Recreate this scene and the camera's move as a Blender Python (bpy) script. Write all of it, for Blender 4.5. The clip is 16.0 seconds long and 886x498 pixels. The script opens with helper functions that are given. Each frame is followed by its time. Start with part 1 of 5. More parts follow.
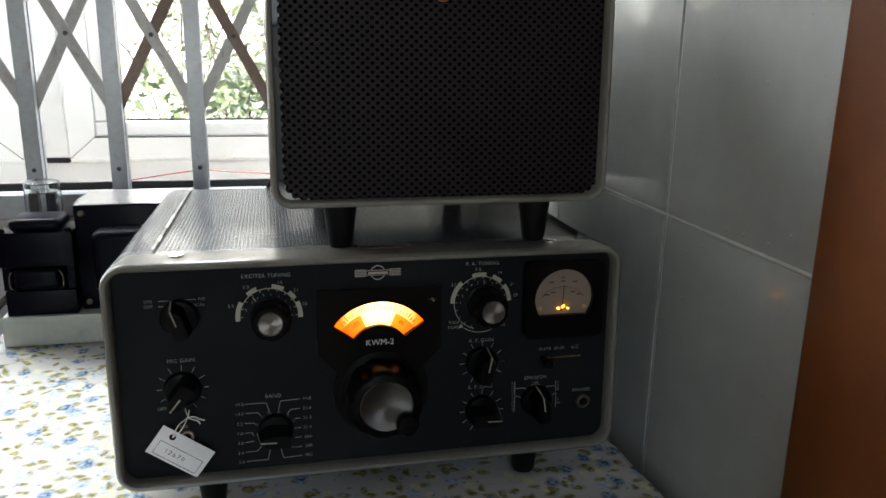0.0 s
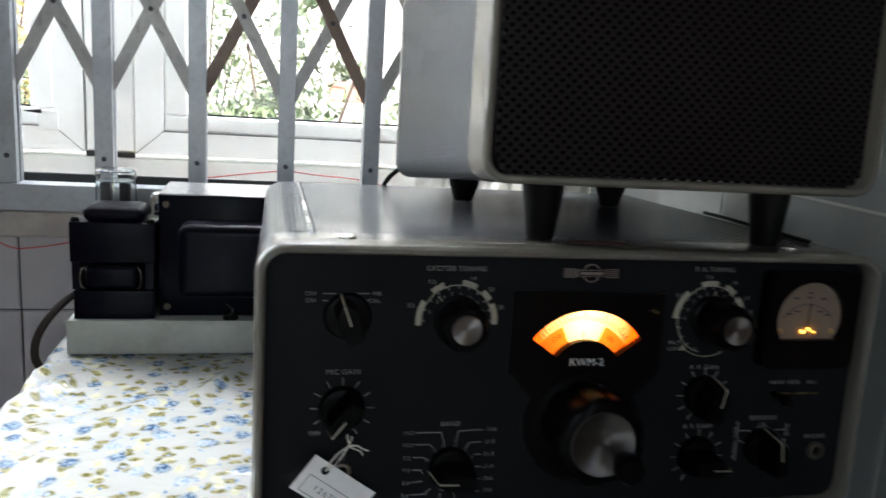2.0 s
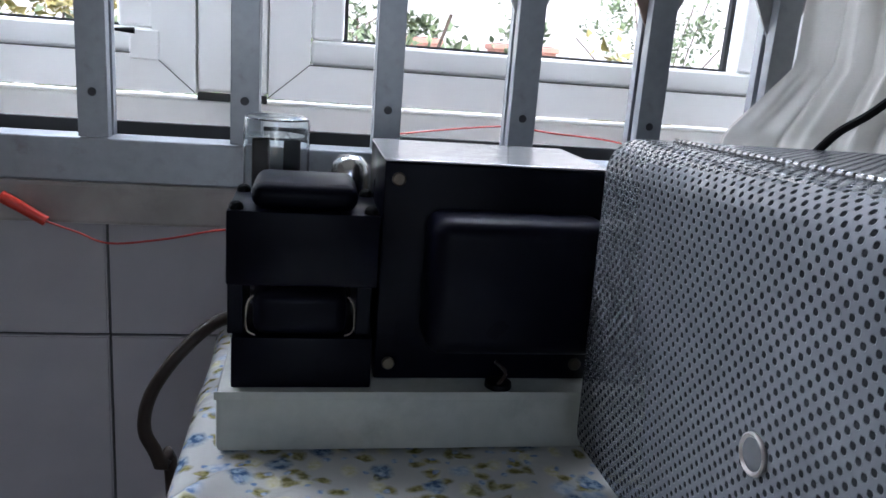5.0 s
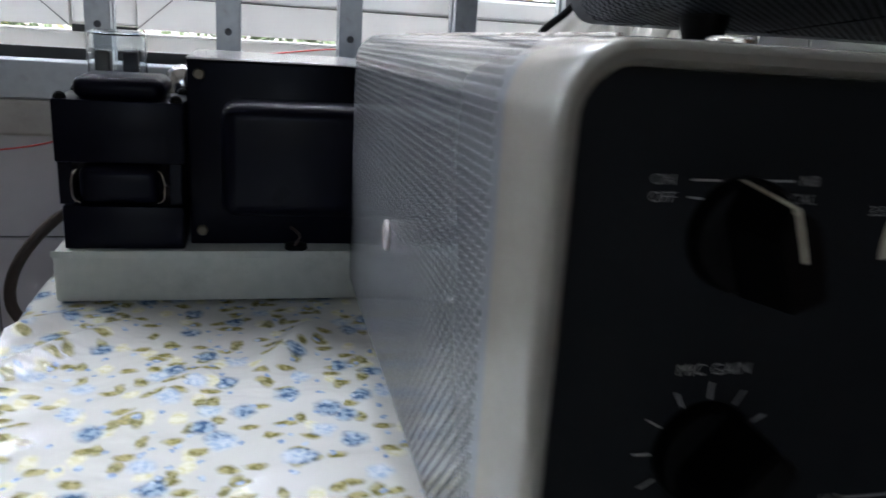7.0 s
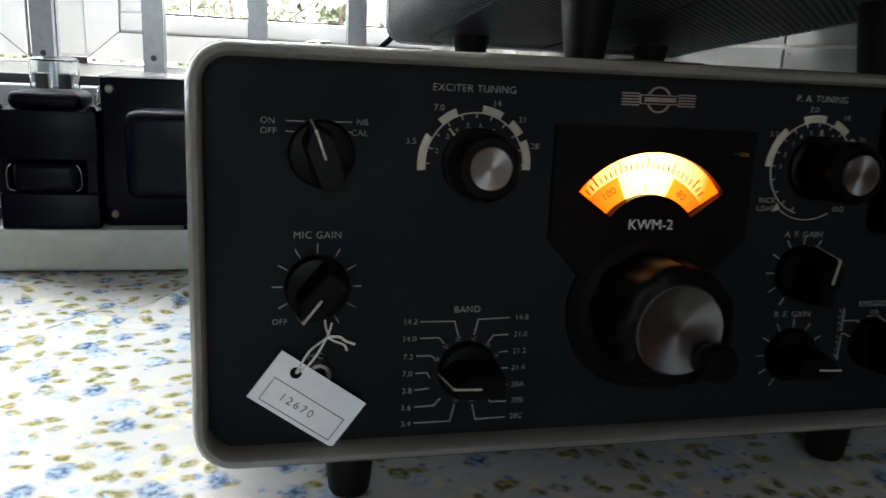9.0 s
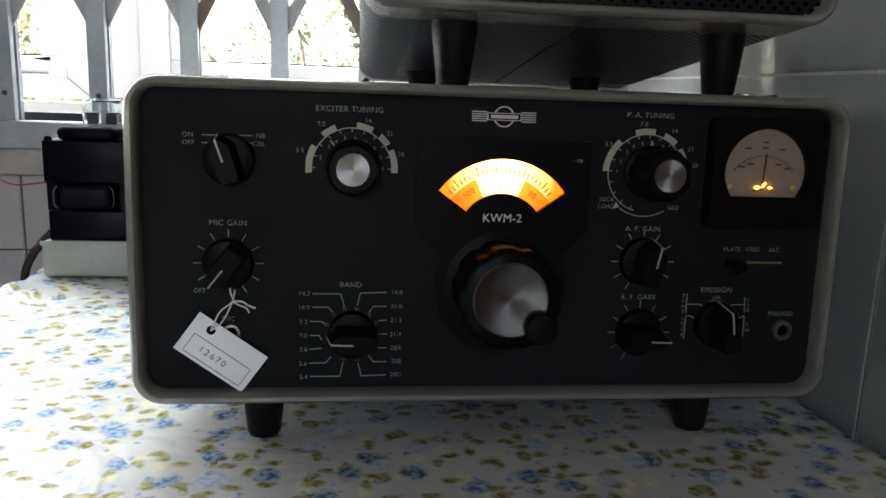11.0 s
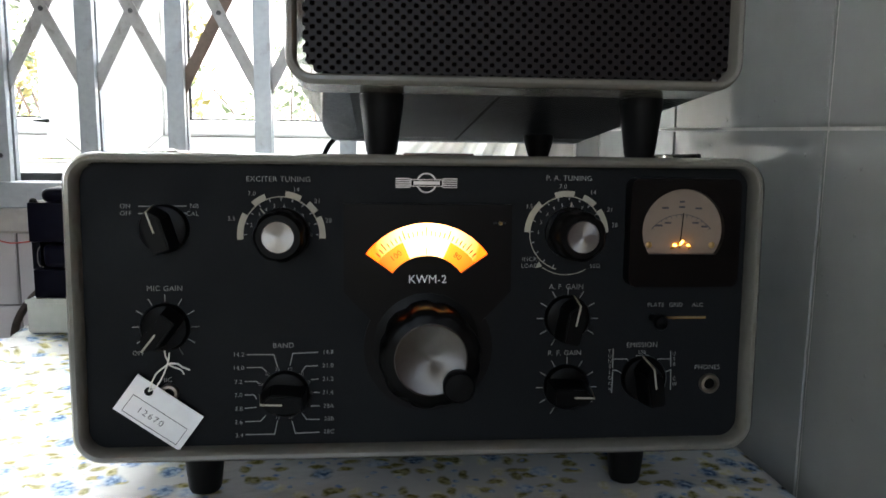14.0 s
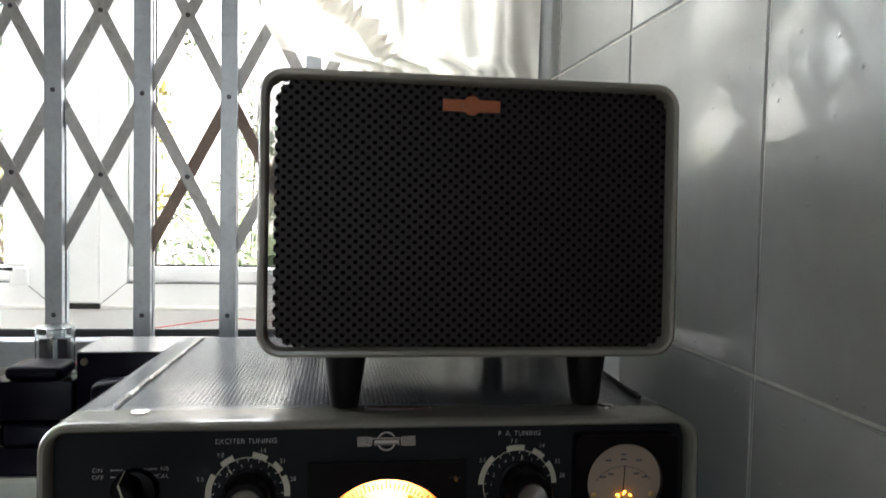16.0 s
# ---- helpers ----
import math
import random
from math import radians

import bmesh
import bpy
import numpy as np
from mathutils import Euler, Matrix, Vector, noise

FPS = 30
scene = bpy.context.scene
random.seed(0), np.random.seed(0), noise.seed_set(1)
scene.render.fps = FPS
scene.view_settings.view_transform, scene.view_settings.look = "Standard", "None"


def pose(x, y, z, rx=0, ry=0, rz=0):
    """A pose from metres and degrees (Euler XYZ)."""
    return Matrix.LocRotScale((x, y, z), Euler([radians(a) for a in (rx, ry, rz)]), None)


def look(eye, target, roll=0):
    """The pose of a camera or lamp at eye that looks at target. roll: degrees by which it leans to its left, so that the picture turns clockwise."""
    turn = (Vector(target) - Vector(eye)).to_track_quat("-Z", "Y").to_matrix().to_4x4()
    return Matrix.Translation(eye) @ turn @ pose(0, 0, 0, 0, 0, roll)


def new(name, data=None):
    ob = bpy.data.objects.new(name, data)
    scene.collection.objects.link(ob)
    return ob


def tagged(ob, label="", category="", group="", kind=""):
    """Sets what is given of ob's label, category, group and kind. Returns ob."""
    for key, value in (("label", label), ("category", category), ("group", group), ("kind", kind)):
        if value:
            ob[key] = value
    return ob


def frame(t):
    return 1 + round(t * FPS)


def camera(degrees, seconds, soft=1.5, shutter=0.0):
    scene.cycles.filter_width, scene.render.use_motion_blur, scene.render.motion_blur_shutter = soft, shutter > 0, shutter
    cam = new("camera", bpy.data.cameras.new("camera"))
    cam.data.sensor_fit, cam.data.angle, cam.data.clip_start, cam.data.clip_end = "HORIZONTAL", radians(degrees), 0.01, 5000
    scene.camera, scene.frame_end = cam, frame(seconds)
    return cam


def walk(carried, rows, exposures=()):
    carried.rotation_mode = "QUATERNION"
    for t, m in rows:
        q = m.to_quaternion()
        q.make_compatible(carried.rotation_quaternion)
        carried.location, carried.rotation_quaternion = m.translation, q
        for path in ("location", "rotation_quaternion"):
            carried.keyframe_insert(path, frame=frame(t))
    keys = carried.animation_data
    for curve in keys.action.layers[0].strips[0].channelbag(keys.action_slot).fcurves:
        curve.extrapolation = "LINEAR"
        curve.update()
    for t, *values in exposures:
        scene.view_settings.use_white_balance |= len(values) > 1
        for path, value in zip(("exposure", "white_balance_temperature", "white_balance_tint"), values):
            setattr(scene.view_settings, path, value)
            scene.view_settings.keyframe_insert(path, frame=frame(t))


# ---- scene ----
cam = camera(59.5, 16.0, shutter=0.4)
PATH = [
    (0, (-0.077, -0.519, 0.327), (0.351, 1.367, -0.181), 1.0),
    (0.5, (-0.09, -0.508, 0.309), (0.386, 1.377, -0.158), 0.7),
    (1, (-0.111, -0.489, 0.298), (0.347, 1.398, -0.18), 1.2),
    (1.5, (-0.137, -0.446, 0.285), (0.29, 1.457, -0.156), 2.6),
    (2, (-0.179, -0.392, 0.266), (0.247, 1.521, -0.135), 3.8),
    (2.5, (-0.233, -0.329, 0.259), (0.082, 1.609, -0.121), 3.6),
    (3, (-0.274, -0.25, 0.256), (-0.067, 1.695, -0.159), 2.6),
    (3.5, (-0.289, -0.156, 0.255), (-0.143, 1.773, -0.252), 3.5),
    (3.7, (-0.298, -0.113, 0.251), (-0.112, 1.81, -0.265), 4.1),
    (5.8, (-0.326, -0.013, 0.189), (0.043, 1.893, -0.291), 4.1),
    (6, (-0.314, -0.03, 0.187), (0.052, 1.875, -0.301), 4.1),
    (6.5, (-0.286, -0.095, 0.183), (0.114, 1.799, -0.319), 4.0),
    (7, (-0.24, -0.141, 0.187), (0.211, 1.723, -0.383), 4.0),
    (7.5, (-0.209, -0.18, 0.186), (0.256, 1.681, -0.381), 4.1),
    (8, (-0.189, -0.21, 0.189), (0.306, 1.642, -0.381), 3.8),
    (8.5, (-0.176, -0.248, 0.186), (0.283, 1.624, -0.346), 3.5),
    (9, (-0.161, -0.29, 0.186), (0.286, 1.596, -0.308), 3.1),
    (11.3, (-0.065, -0.391, 0.183), (0.136, 1.563, -0.195), 1.4),
    (11.5, (-0.055, -0.393, 0.183), (0.132, 1.565, -0.179), 0.9),
    (12, (-0.04, -0.399, 0.182), (0.139, 1.563, -0.161), 0.5),
    (12.5, (-0.034, -0.402, 0.184), (0.133, 1.561, -0.157), 0.8),
    (13, (-0.031, -0.404, 0.184), (0.139, 1.562, -0.141), 0.8),
    (13.5, (-0.03, -0.404, 0.186), (0.137, 1.563, -0.132), 0.9),
    (14, (-0.032, -0.406, 0.198), (0.14, 1.565, -0.1), 0.8),
    (14.5, (-0.034, -0.412, 0.211), (0.146, 1.56, -0.073), 1.2),
    (15, (-0.035, -0.416, 0.24), (0.159, 1.553, -0.053), 1.1),
    (15.5, (-0.036, -0.418, 0.278), (0.206, 1.558, 0.081), 1.6),
    (16, (-0.035, -0.427, 0.303), (0.237, 1.552, 0.197), 1.3),
]
walk(cam, [(t, look(eye, target, roll)) for t, eye, target, roll in PATH],
     exposures=[(0.0, 1.8, 6600, 10), (2.0, 1.6, 6350, 10), (2.5, 1.5, 6150, 11), (3.5, 0.95, 5600, 13), (6.0, 1.0, 5900, 17), (7.0, 1.1, 6100, 14), (8.0, 1.85, 6600, 12), (9.0, 1.8, 6450, 10), (11.3, 2.0, 6450, 10), (12.5, 2.3, 6450, 10), (14.5, 2.35, 6450, 10), (15.5, 2.1, 6500, 10), (16.0, 1.75, 6600, 10)])

# ---- light ----
world = bpy.data.worlds.new("World")
scene.world = world
world.use_nodes = True
wn = world.node_tree.nodes
sky = wn.new("ShaderNodeTexSky")
sky.sky_type = "NISHITA"
sky.sun_disc = False
sky.sun_elevation, sky.sun_rotation = radians(52), radians(200)
world.node_tree.links.new(sky.outputs[0], wn["Background"].inputs[0])
wn["Background"].inputs[1].default_value = 0.15

sun = new("sun", bpy.data.lights.new("sun", "SUN"))
sun.data.energy, sun.data.angle, sun.data.color = 5.0, radians(0.5), (1.0, 0.95, 0.88)
sun.matrix_world = look((-2.0, -5.0, 9.0), (0.0, 1.5, 0.0))

# sky light in the upper and the far part of the window's opening
for name, x, z, w, h, energy in (("window_daylight_upper", -0.72, 0.97, 1.70, 0.54, 38.0), ("window_daylight_far", -1.26, 0.41, 0.66, 0.54, 38.0)):
    lamp = new(name, bpy.data.lights.new(name, "AREA"))
    lamp.data.shape, lamp.data.size, lamp.data.size_y = "RECTANGLE", w, h
    lamp.data.energy, lamp.data.color = energy, (0.93, 0.97, 1.0)
    lamp.matrix_world = look((x, 0.80, z), (x, 0.0, z - 0.30))
# fill lamp for the front sides, added at an unseen opening opposite
lamp = new("added_front_fill", bpy.data.lights.new("added_front_fill", "AREA"))
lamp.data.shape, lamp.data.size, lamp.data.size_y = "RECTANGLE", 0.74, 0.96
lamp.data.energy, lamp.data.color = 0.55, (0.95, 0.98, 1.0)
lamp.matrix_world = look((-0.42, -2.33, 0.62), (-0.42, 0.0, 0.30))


# ---- materials ----
def mat(name, color, rough=0.5, metal=0.0, bump=0.0, scale=60.0, vary=0.12, spec=0.5, coat=0.0, stain=0.0, stain_color=(0.1, 0.08, 0.06), stain_scale=8.0):
    """Principled material with variation at two scales, wear stains and fine relief."""
    m = bpy.data.materials.new(name)
    m.use_nodes = True
    nt = m.node_tree
    b = nt.nodes["Principled BSDF"]
    tc = nt.nodes.new("ShaderNodeTexCoord")
    n1 = nt.nodes.new("ShaderNodeTexNoise")
    n1.inputs["Scale"].default_value, n1.inputs["Detail"].default_value = scale, 6.0
    n2 = nt.nodes.new("ShaderNodeTexNoise")
    n2.inputs["Scale"].default_value, n2.inputs["Detail"].default_value = scale / 9.0, 4.0
    nt.links.new(tc.outputs["Object"], n1.inputs["Vector"])
    nt.links.new(tc.outputs["Object"], n2.inputs["Vector"])
    add = nt.nodes.new("ShaderNodeMath")
    add.operation = "ADD"
    nt.links.new(n1.outputs[0], add.inputs[0])
    nt.links.new(n2.outputs[0], add.inputs[1])
    mr = nt.nodes.new("ShaderNodeMapRange")
    mr.inputs["From Min"].default_value, mr.inputs["From Max"].default_value = 0.7, 1.3
    mr.inputs["To Min"].default_value, mr.inputs["To Max"].default_value = 1 - vary, 1 + vary
    nt.links.new(add.outputs[0], mr.inputs["Value"])
    mul = nt.nodes.new("ShaderNodeVectorMath")
    mul.operation = "SCALE"
    mul.inputs[0].default_value = color
    nt.links.new(mr.outputs[0], mul.inputs["Scale"])
    out = mul.outputs[0]
    if stain > 0:
        n3 = nt.nodes.new("ShaderNodeTexNoise")
        n3.inputs["Scale"].default_value, n3.inputs["Detail"].default_value, n3.inputs["Roughness"].default_value = stain_scale, 7.0, 0.7
        nt.links.new(tc.outputs["Object"], n3.inputs["Vector"])
        r3 = nt.nodes.new("ShaderNodeMapRange")
        r3.inputs["From Min"].default_value, r3.inputs["From Max"].default_value = 0.55, 0.72
        r3.inputs["To Max"].default_value = stain
        nt.links.new(n3.outputs[0], r3.inputs["Value"])
        mx = nt.nodes.new("ShaderNodeMix")
        mx.data_type = "RGBA"
        mx.inputs[7].default_value = (*stain_color, 1)
        nt.links.new(r3.outputs[0], mx.inputs[0])
        nt.links.new(out, mx.inputs[6])
        out = mx.outputs[2]
    nt.links.new(out, b.inputs["Base Color"])
    rr = nt.nodes.new("ShaderNodeMapRange")
    rr.inputs["From Min"].default_value, rr.inputs["From Max"].default_value = 0.3, 0.7
    rr.inputs["To Min"].default_value, rr.inputs["To Max"].default_value = max(0.02, rough * 0.8), min(1, rough * 1.2)
    nt.links.new(n2.outputs[0], rr.inputs["Value"])
    nt.links.new(rr.outputs[0], b.inputs["Roughness"])
    b.inputs["Metallic"].default_value = metal
    b.inputs["Specular IOR Level"].default_value = spec
    b.inputs["Coat Weight"].default_value = coat
    if bump > 0:
        bp = nt.nodes.new("ShaderNodeBump")
        bp.inputs["Strength"].default_value, bp.inputs["Distance"].default_value = bump, 0.001
        nt.links.new(n1.outputs[0], bp.inputs["Height"])
        nt.links.new(bp.outputs[0], b.inputs["Normal"])
    return m


def perforated(name, sheet, dark, pitch, low, high, rough, metal, see_through=0.0, spec=0.5, margin=0.0):
    """Sheet metal with staggered round holes, laid out in metres along the UVs of the bent sheet."""
    m = bpy.data.materials.new(name)
    m.use_nodes = True
    nt = m.node_tree
    b = nt.nodes["Principled BSDF"]
    tc = nt.nodes.new("ShaderNodeTexCoord")
    sc = nt.nodes.new("ShaderNodeVectorMath")
    sc.operation = "SCALE"
    sc.inputs["Scale"].default_value = 2 * math.pi / pitch
    nt.links.new(tc.outputs["UV"], sc.inputs[0])
    sp = nt.nodes.new("ShaderNodeSeparateXYZ")
    nt.links.new(sc.outputs[0], sp.inputs[0])
    waves = []
    for axis in (0, 1):
        c = nt.nodes.new("ShaderNodeMath")
        c.operation = "COSINE"
        nt.links.new(sp.outputs[axis], c.inputs[0])
        waves.append(c)
    pr = nt.nodes.new("ShaderNodeMath")
    pr.operation = "MULTIPLY"
    nt.links.new(waves[0].outputs[0], pr.inputs[0])
    nt.links.new(waves[1].outputs[0], pr.inputs[1])
    hole = nt.nodes.new("ShaderNodeMapRange")
    hole.inputs["From Min"].default_value, hole.inputs["From Max"].default_value = low, high
    nt.links.new(pr.outputs[0], hole.inputs["Value"])
    if margin > 0:
        edge_uv = nt.nodes.new("ShaderNodeSeparateXYZ")
        nt.links.new(tc.outputs["UV"], edge_uv.inputs[0])
        past = nt.nodes.new("ShaderNodeMath")
        past.operation = "GREATER_THAN"
        past.inputs[1].default_value = margin
        nt.links.new(edge_uv.outputs[1], past.inputs[0])
        cut = nt.nodes.new("ShaderNodeMath")
        cut.operation = "MULTIPLY"
        nt.links.new(hole.outputs[0], cut.inputs[0])
        nt.links.new(past.outputs[0], cut.inputs[1])
        hole = cut
    ns = nt.nodes.new("ShaderNodeTexNoise")
    ns.inputs["Scale"].default_value, ns.inputs["Detail"].default_value = 14.0, 6.0
    nt.links.new(tc.outputs["Object"], ns.inputs["Vector"])
    mr = nt.nodes.new("ShaderNodeMapRange")
    mr.inputs["To Min"].default_value, mr.inputs["To Max"].default_value = 0.82, 1.16
    nt.links.new(ns.outputs[0], mr.inputs["Value"])
    ml = nt.nodes.new("ShaderNodeVectorMath")
    ml.operation = "SCALE"
    ml.inputs[0].default_value = sheet
    nt.links.new(mr.outputs[0], ml.inputs["Scale"])
    mx = nt.nodes.new("ShaderNodeMix")
    mx.data_type = "RGBA"
    mx.inputs[7].default_value = (*dark, 1)
    nt.links.new(hole.outputs[0], mx.inputs[0])
    nt.links.new(ml.outputs[0], mx.inputs[6])
    nt.links.new(mx.outputs[2], b.inputs["Base Color"])
    for key, solid, gap in (("Roughness", rough, 1.0), ("Metallic", metal, 0.0), ("Specular IOR Level", spec, 0.0)):
        lv = nt.nodes.new("ShaderNodeMapRange")
        lv.inputs["To Min"].default_value, lv.inputs["To Max"].default_value = solid, gap
        nt.links.new(hole.outputs[0], lv.inputs["Value"])
        nt.links.new(lv.outputs[0], b.inputs[key])
    bp = nt.nodes.new("ShaderNodeBump")
    bp.inputs["Strength"].default_value, bp.inputs["Distance"].default_value = 0.7, 0.0007
    bp.invert = True
    nt.links.new(hole.outputs[0], bp.inputs["Height"])
    nt.links.new(bp.outputs[0], b.inputs["Normal"])
    if see_through > 0:
        al = nt.nodes.new("ShaderNodeMath")
        al.operation = "MULTIPLY_ADD"
        al.inputs[1].default_value, al.inputs[2].default_value = -see_through, 1.0
        nt.links.new(hole.outputs[0], al.inputs[0])
        nt.links.new(al.outputs[0], b.inputs["Alpha"])
    return m


def glow(name, inner, outer, strength, centre, reach):
    """Translucent lamp-lit plastic: bright at the lamp, amber away from it."""
    m = bpy.data.materials.new(name)
    m.use_nodes = True
    nt = m.node_tree
    b = nt.nodes["Principled BSDF"]
    tc = nt.nodes.new("ShaderNodeTexCoord")
    d = nt.nodes.new("ShaderNodeVectorMath")
    d.operation = "DISTANCE"
    d.inputs[1].default_value = centre
    nt.links.new(tc.outputs["Object"], d.inputs[0])
    cr = nt.nodes.new("ShaderNodeValToRGB")
    cr.color_ramp.elements[0].color, cr.color_ramp.elements[0].position = (*inner, 1), 0.08
    cr.color_ramp.elements[1].color, cr.color_ramp.elements[1].position = (*outer, 1), 0.85
    mr = nt.nodes.new("ShaderNodeMapRange")
    mr.inputs["From Max"].default_value = reach
    nt.links.new(d.outputs["Value"], mr.inputs["Value"])
    nt.links.new(mr.outputs[0], cr.inputs[0])
    nt.links.new(cr.outputs[0], b.inputs["Emission Color"])
    b.inputs["Emission Strength"].default_value = strength
    b.inputs["Base Color"].default_value = (*outer, 1)
    b.inputs["Roughness"].default_value = 0.3
    return m


def clear_glass(name, rough=0.0, tint=(1, 1, 1)):
    m = bpy.data.materials.new(name)
    m.use_nodes = True
    b = m.node_tree.nodes["Principled BSDF"]
    b.inputs["Base Color"].default_value = (*tint, 1)
    b.inputs["Transmission Weight"].default_value = 1.0
    b.inputs["Roughness"].default_value, b.inputs["IOR"].default_value = rough, 1.45
    return m


def cloth_material():
    """White oilcloth printed with blue flowers, small buds and olive leaves."""
    m = bpy.data.materials.new("printed_oilcloth")
    m.use_nodes = True
    nt = m.node_tree
    b = nt.nodes["Principled BSDF"]
    tc = nt.nodes.new("ShaderNodeTexCoord")
    wob = nt.nodes.new("ShaderNodeTexNoise")
    wob.inputs["Scale"].default_value, wob.inputs["Detail"].default_value = 90.0, 3.0
    nt.links.new(tc.outputs["UV"], wob.inputs["Vector"])
    ws = nt.nodes.new("ShaderNodeVectorMath")
    ws.operation = "MULTIPLY_ADD"
    ws.inputs[1].default_value = (0.008, 0.008, 0.0)
    nt.links.new(wob.outputs["Color"], ws.inputs[0])
    nt.links.new(tc.outputs["UV"], ws.inputs[2])
    base = None

    def layer(prev, scale, stretch, size, keep_low, keep_high, col_a, col_b, offset):
        mp = nt.nodes.new("ShaderNodeMapping")
        mp.inputs["Location"].default_value = (offset, offset * 0.7, 0)
        mp.inputs["Scale"].default_value = (stretch[0], stretch[1], 0.0)
        mp.inputs["Rotation"].default_value = (0, 0, offset)
        nt.links.new(ws.outputs[0], mp.inputs["Vector"])
        vo = nt.nodes.new("ShaderNodeTexVoronoi")
        vo.voronoi_dimensions = "2D"
        vo.inputs["Scale"].default_value, vo.inputs["Randomness"].default_value = scale, 0.9
        nt.links.new(mp.outputs[0], vo.inputs["Vector"])
        sep = nt.nodes.new("ShaderNodeSeparateColor")
        nt.links.new(vo.outputs["Color"], sep.inputs[0])
        lo = nt.nodes.new("ShaderNodeMath")
        lo.operation = "GREATER_THAN"
        lo.inputs[1].default_value = keep_low
        nt.links.new(sep.outputs[0], lo.inputs[0])
        hi = nt.nodes.new("ShaderNodeMath")
        hi.operation = "LESS_THAN"
        hi.inputs[1].default_value = keep_high
        nt.links.new(sep.outputs[0], hi.inputs[0])
        ds = nt.nodes.new("ShaderNodeMapRange")
        ds.inputs["From Min"].default_value, ds.inputs["From Max"].default_value = size, size * 0.48
        nt.links.new(vo.outputs["Distance"], ds.inputs["Value"])
        k = nt.nodes.new("ShaderNodeMath")
        k.operation = "MULTIPLY"
        nt.links.new(lo.outputs[0], k.inputs[0])
        nt.links.new(hi.outputs[0], k.inputs[1])
        k2 = nt.nodes.new("ShaderNodeMath")
        k2.operation = "MULTIPLY"
        nt.links.new(k.outputs[0], k2.inputs[0])
        nt.links.new(ds.outputs[0], k2.inputs[1])
        fine = nt.nodes.new("ShaderNodeTexNoise")
        fine.inputs["Scale"].default_value, fine.inputs["Detail"].default_value = 260.0, 3.0
        nt.links.new(tc.outputs["UV"], fine.inputs["Vector"])
        fr = nt.nodes.new("ShaderNodeMapRange")
        fr.inputs["From Min"].default_value, fr.inputs["From Max"].default_value = 0.4, 0.6
        nt.links.new(fine.outputs[0], fr.inputs["Value"])
        cm = nt.nodes.new("ShaderNodeMix")
        cm.data_type = "RGBA"
        cm.inputs[6].default_value, cm.inputs[7].default_value = (*col_a, 1), (*col_b, 1)
        nt.links.new(fr.outputs[0], cm.inputs[0])
        mx = nt.nodes.new("ShaderNodeMix")
        mx.data_type = "RGBA"
        if prev is None:
            mx.inputs[6].default_value = (0.52, 0.52, 0.49, 1)
        else:
            nt.links.new(prev, mx.inputs[6])
        nt.links.new(cm.outputs[2], mx.inputs[7])
        nt.links.new(k2.outputs[0], mx.inputs[0])
        return mx.outputs[2]

    base = layer(base, 70.0, (1.0, 0.7), 0.34, 0.25, 0.70, (0.58, 0.56, 0.34), (0.68, 0.67, 0.52), 0.4)
    base = layer(base, 92.0, (0.65, 1.0), 0.36, 0.28, 0.78, (0.155, 0.140, 0.035), (0.37, 0.34, 0.15), 1.3)
    base = layer(base, 84.0, (1.0, 0.62), 0.34, 0.10, 0.42, (0.145, 0.135, 0.040), (0.36, 0.34, 0.17), 4.4)
    base = layer(base, 48.0, (1.0, 0.9), 0.37, 0.0, 0.34, (0.050, 0.105, 0.205), (0.29, 0.39, 0.50), 2.1)
    base = layer(base, 41.0, (0.9, 1.0), 0.30, 0.6, 0.85, (0.33, 0.42, 0.56), (0.52, 0.58, 0.64), 5.2)
    base = layer(base, 126.0, (1.0, 1.0), 0.30, 0.0, 0.25, (0.17, 0.25, 0.42), (0.44, 0.52, 0.62), 3.7)
    nt.links.new(base, b.inputs["Base Color"])
    b.inputs["Roughness"].default_value = 0.20
    b.inputs["Specular IOR Level"].default_value = 0.6
    bp = nt.nodes.new("ShaderNodeBump")
    bp.inputs["Strength"].default_value, bp.inputs["Distance"].default_value = 0.6, 0.007
    nz = nt.nodes.new("ShaderNodeTexNoise")
    nz.inputs["Scale"].default_value, nz.inputs["Detail"].default_value, nz.inputs["Distortion"].default_value = 13.0, 3.0, 1.2
    nt.links.new(tc.outputs["UV"], nz.inputs["Vector"])
    nt.links.new(nz.outputs[0], bp.inputs["Height"])
    nt.links.new(bp.outputs[0], b.inputs["Normal"])
    return m


def sheer():
    """Thin woven cloth that lets part of the light through."""
    m = mat("sheer_curtain", (0.80, 0.79, 0.75), 0.9, bump=0.3, scale=600, vary=0.05)
    nt = m.node_tree
    tr = nt.nodes.new("ShaderNodeBsdfTranslucent")
    tr.inputs["Color"].default_value = (0.66, 0.63, 0.57, 1)
    tp = nt.nodes.new("ShaderNodeBsdfTransparent")
    m1, m2 = nt.nodes.new("ShaderNodeMixShader"), nt.nodes.new("ShaderNodeMixShader")
    m1.inputs[0].default_value, m2.inputs[0].default_value = 0.58, 0.06
    nt.links.new(nt.nodes["Principled BSDF"].outputs[0], m1.inputs[1])
    nt.links.new(tr.outputs[0], m1.inputs[2])
    nt.links.new(m1.outputs[0], m2.inputs[1])
    nt.links.new(tp.outputs[0], m2.inputs[2])
    nt.links.new(m2.outputs[0], nt.nodes["Material Output"].inputs["Surface"])
    return m


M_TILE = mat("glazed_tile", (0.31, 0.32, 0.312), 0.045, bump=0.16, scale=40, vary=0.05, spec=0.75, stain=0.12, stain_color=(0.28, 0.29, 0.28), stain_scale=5)


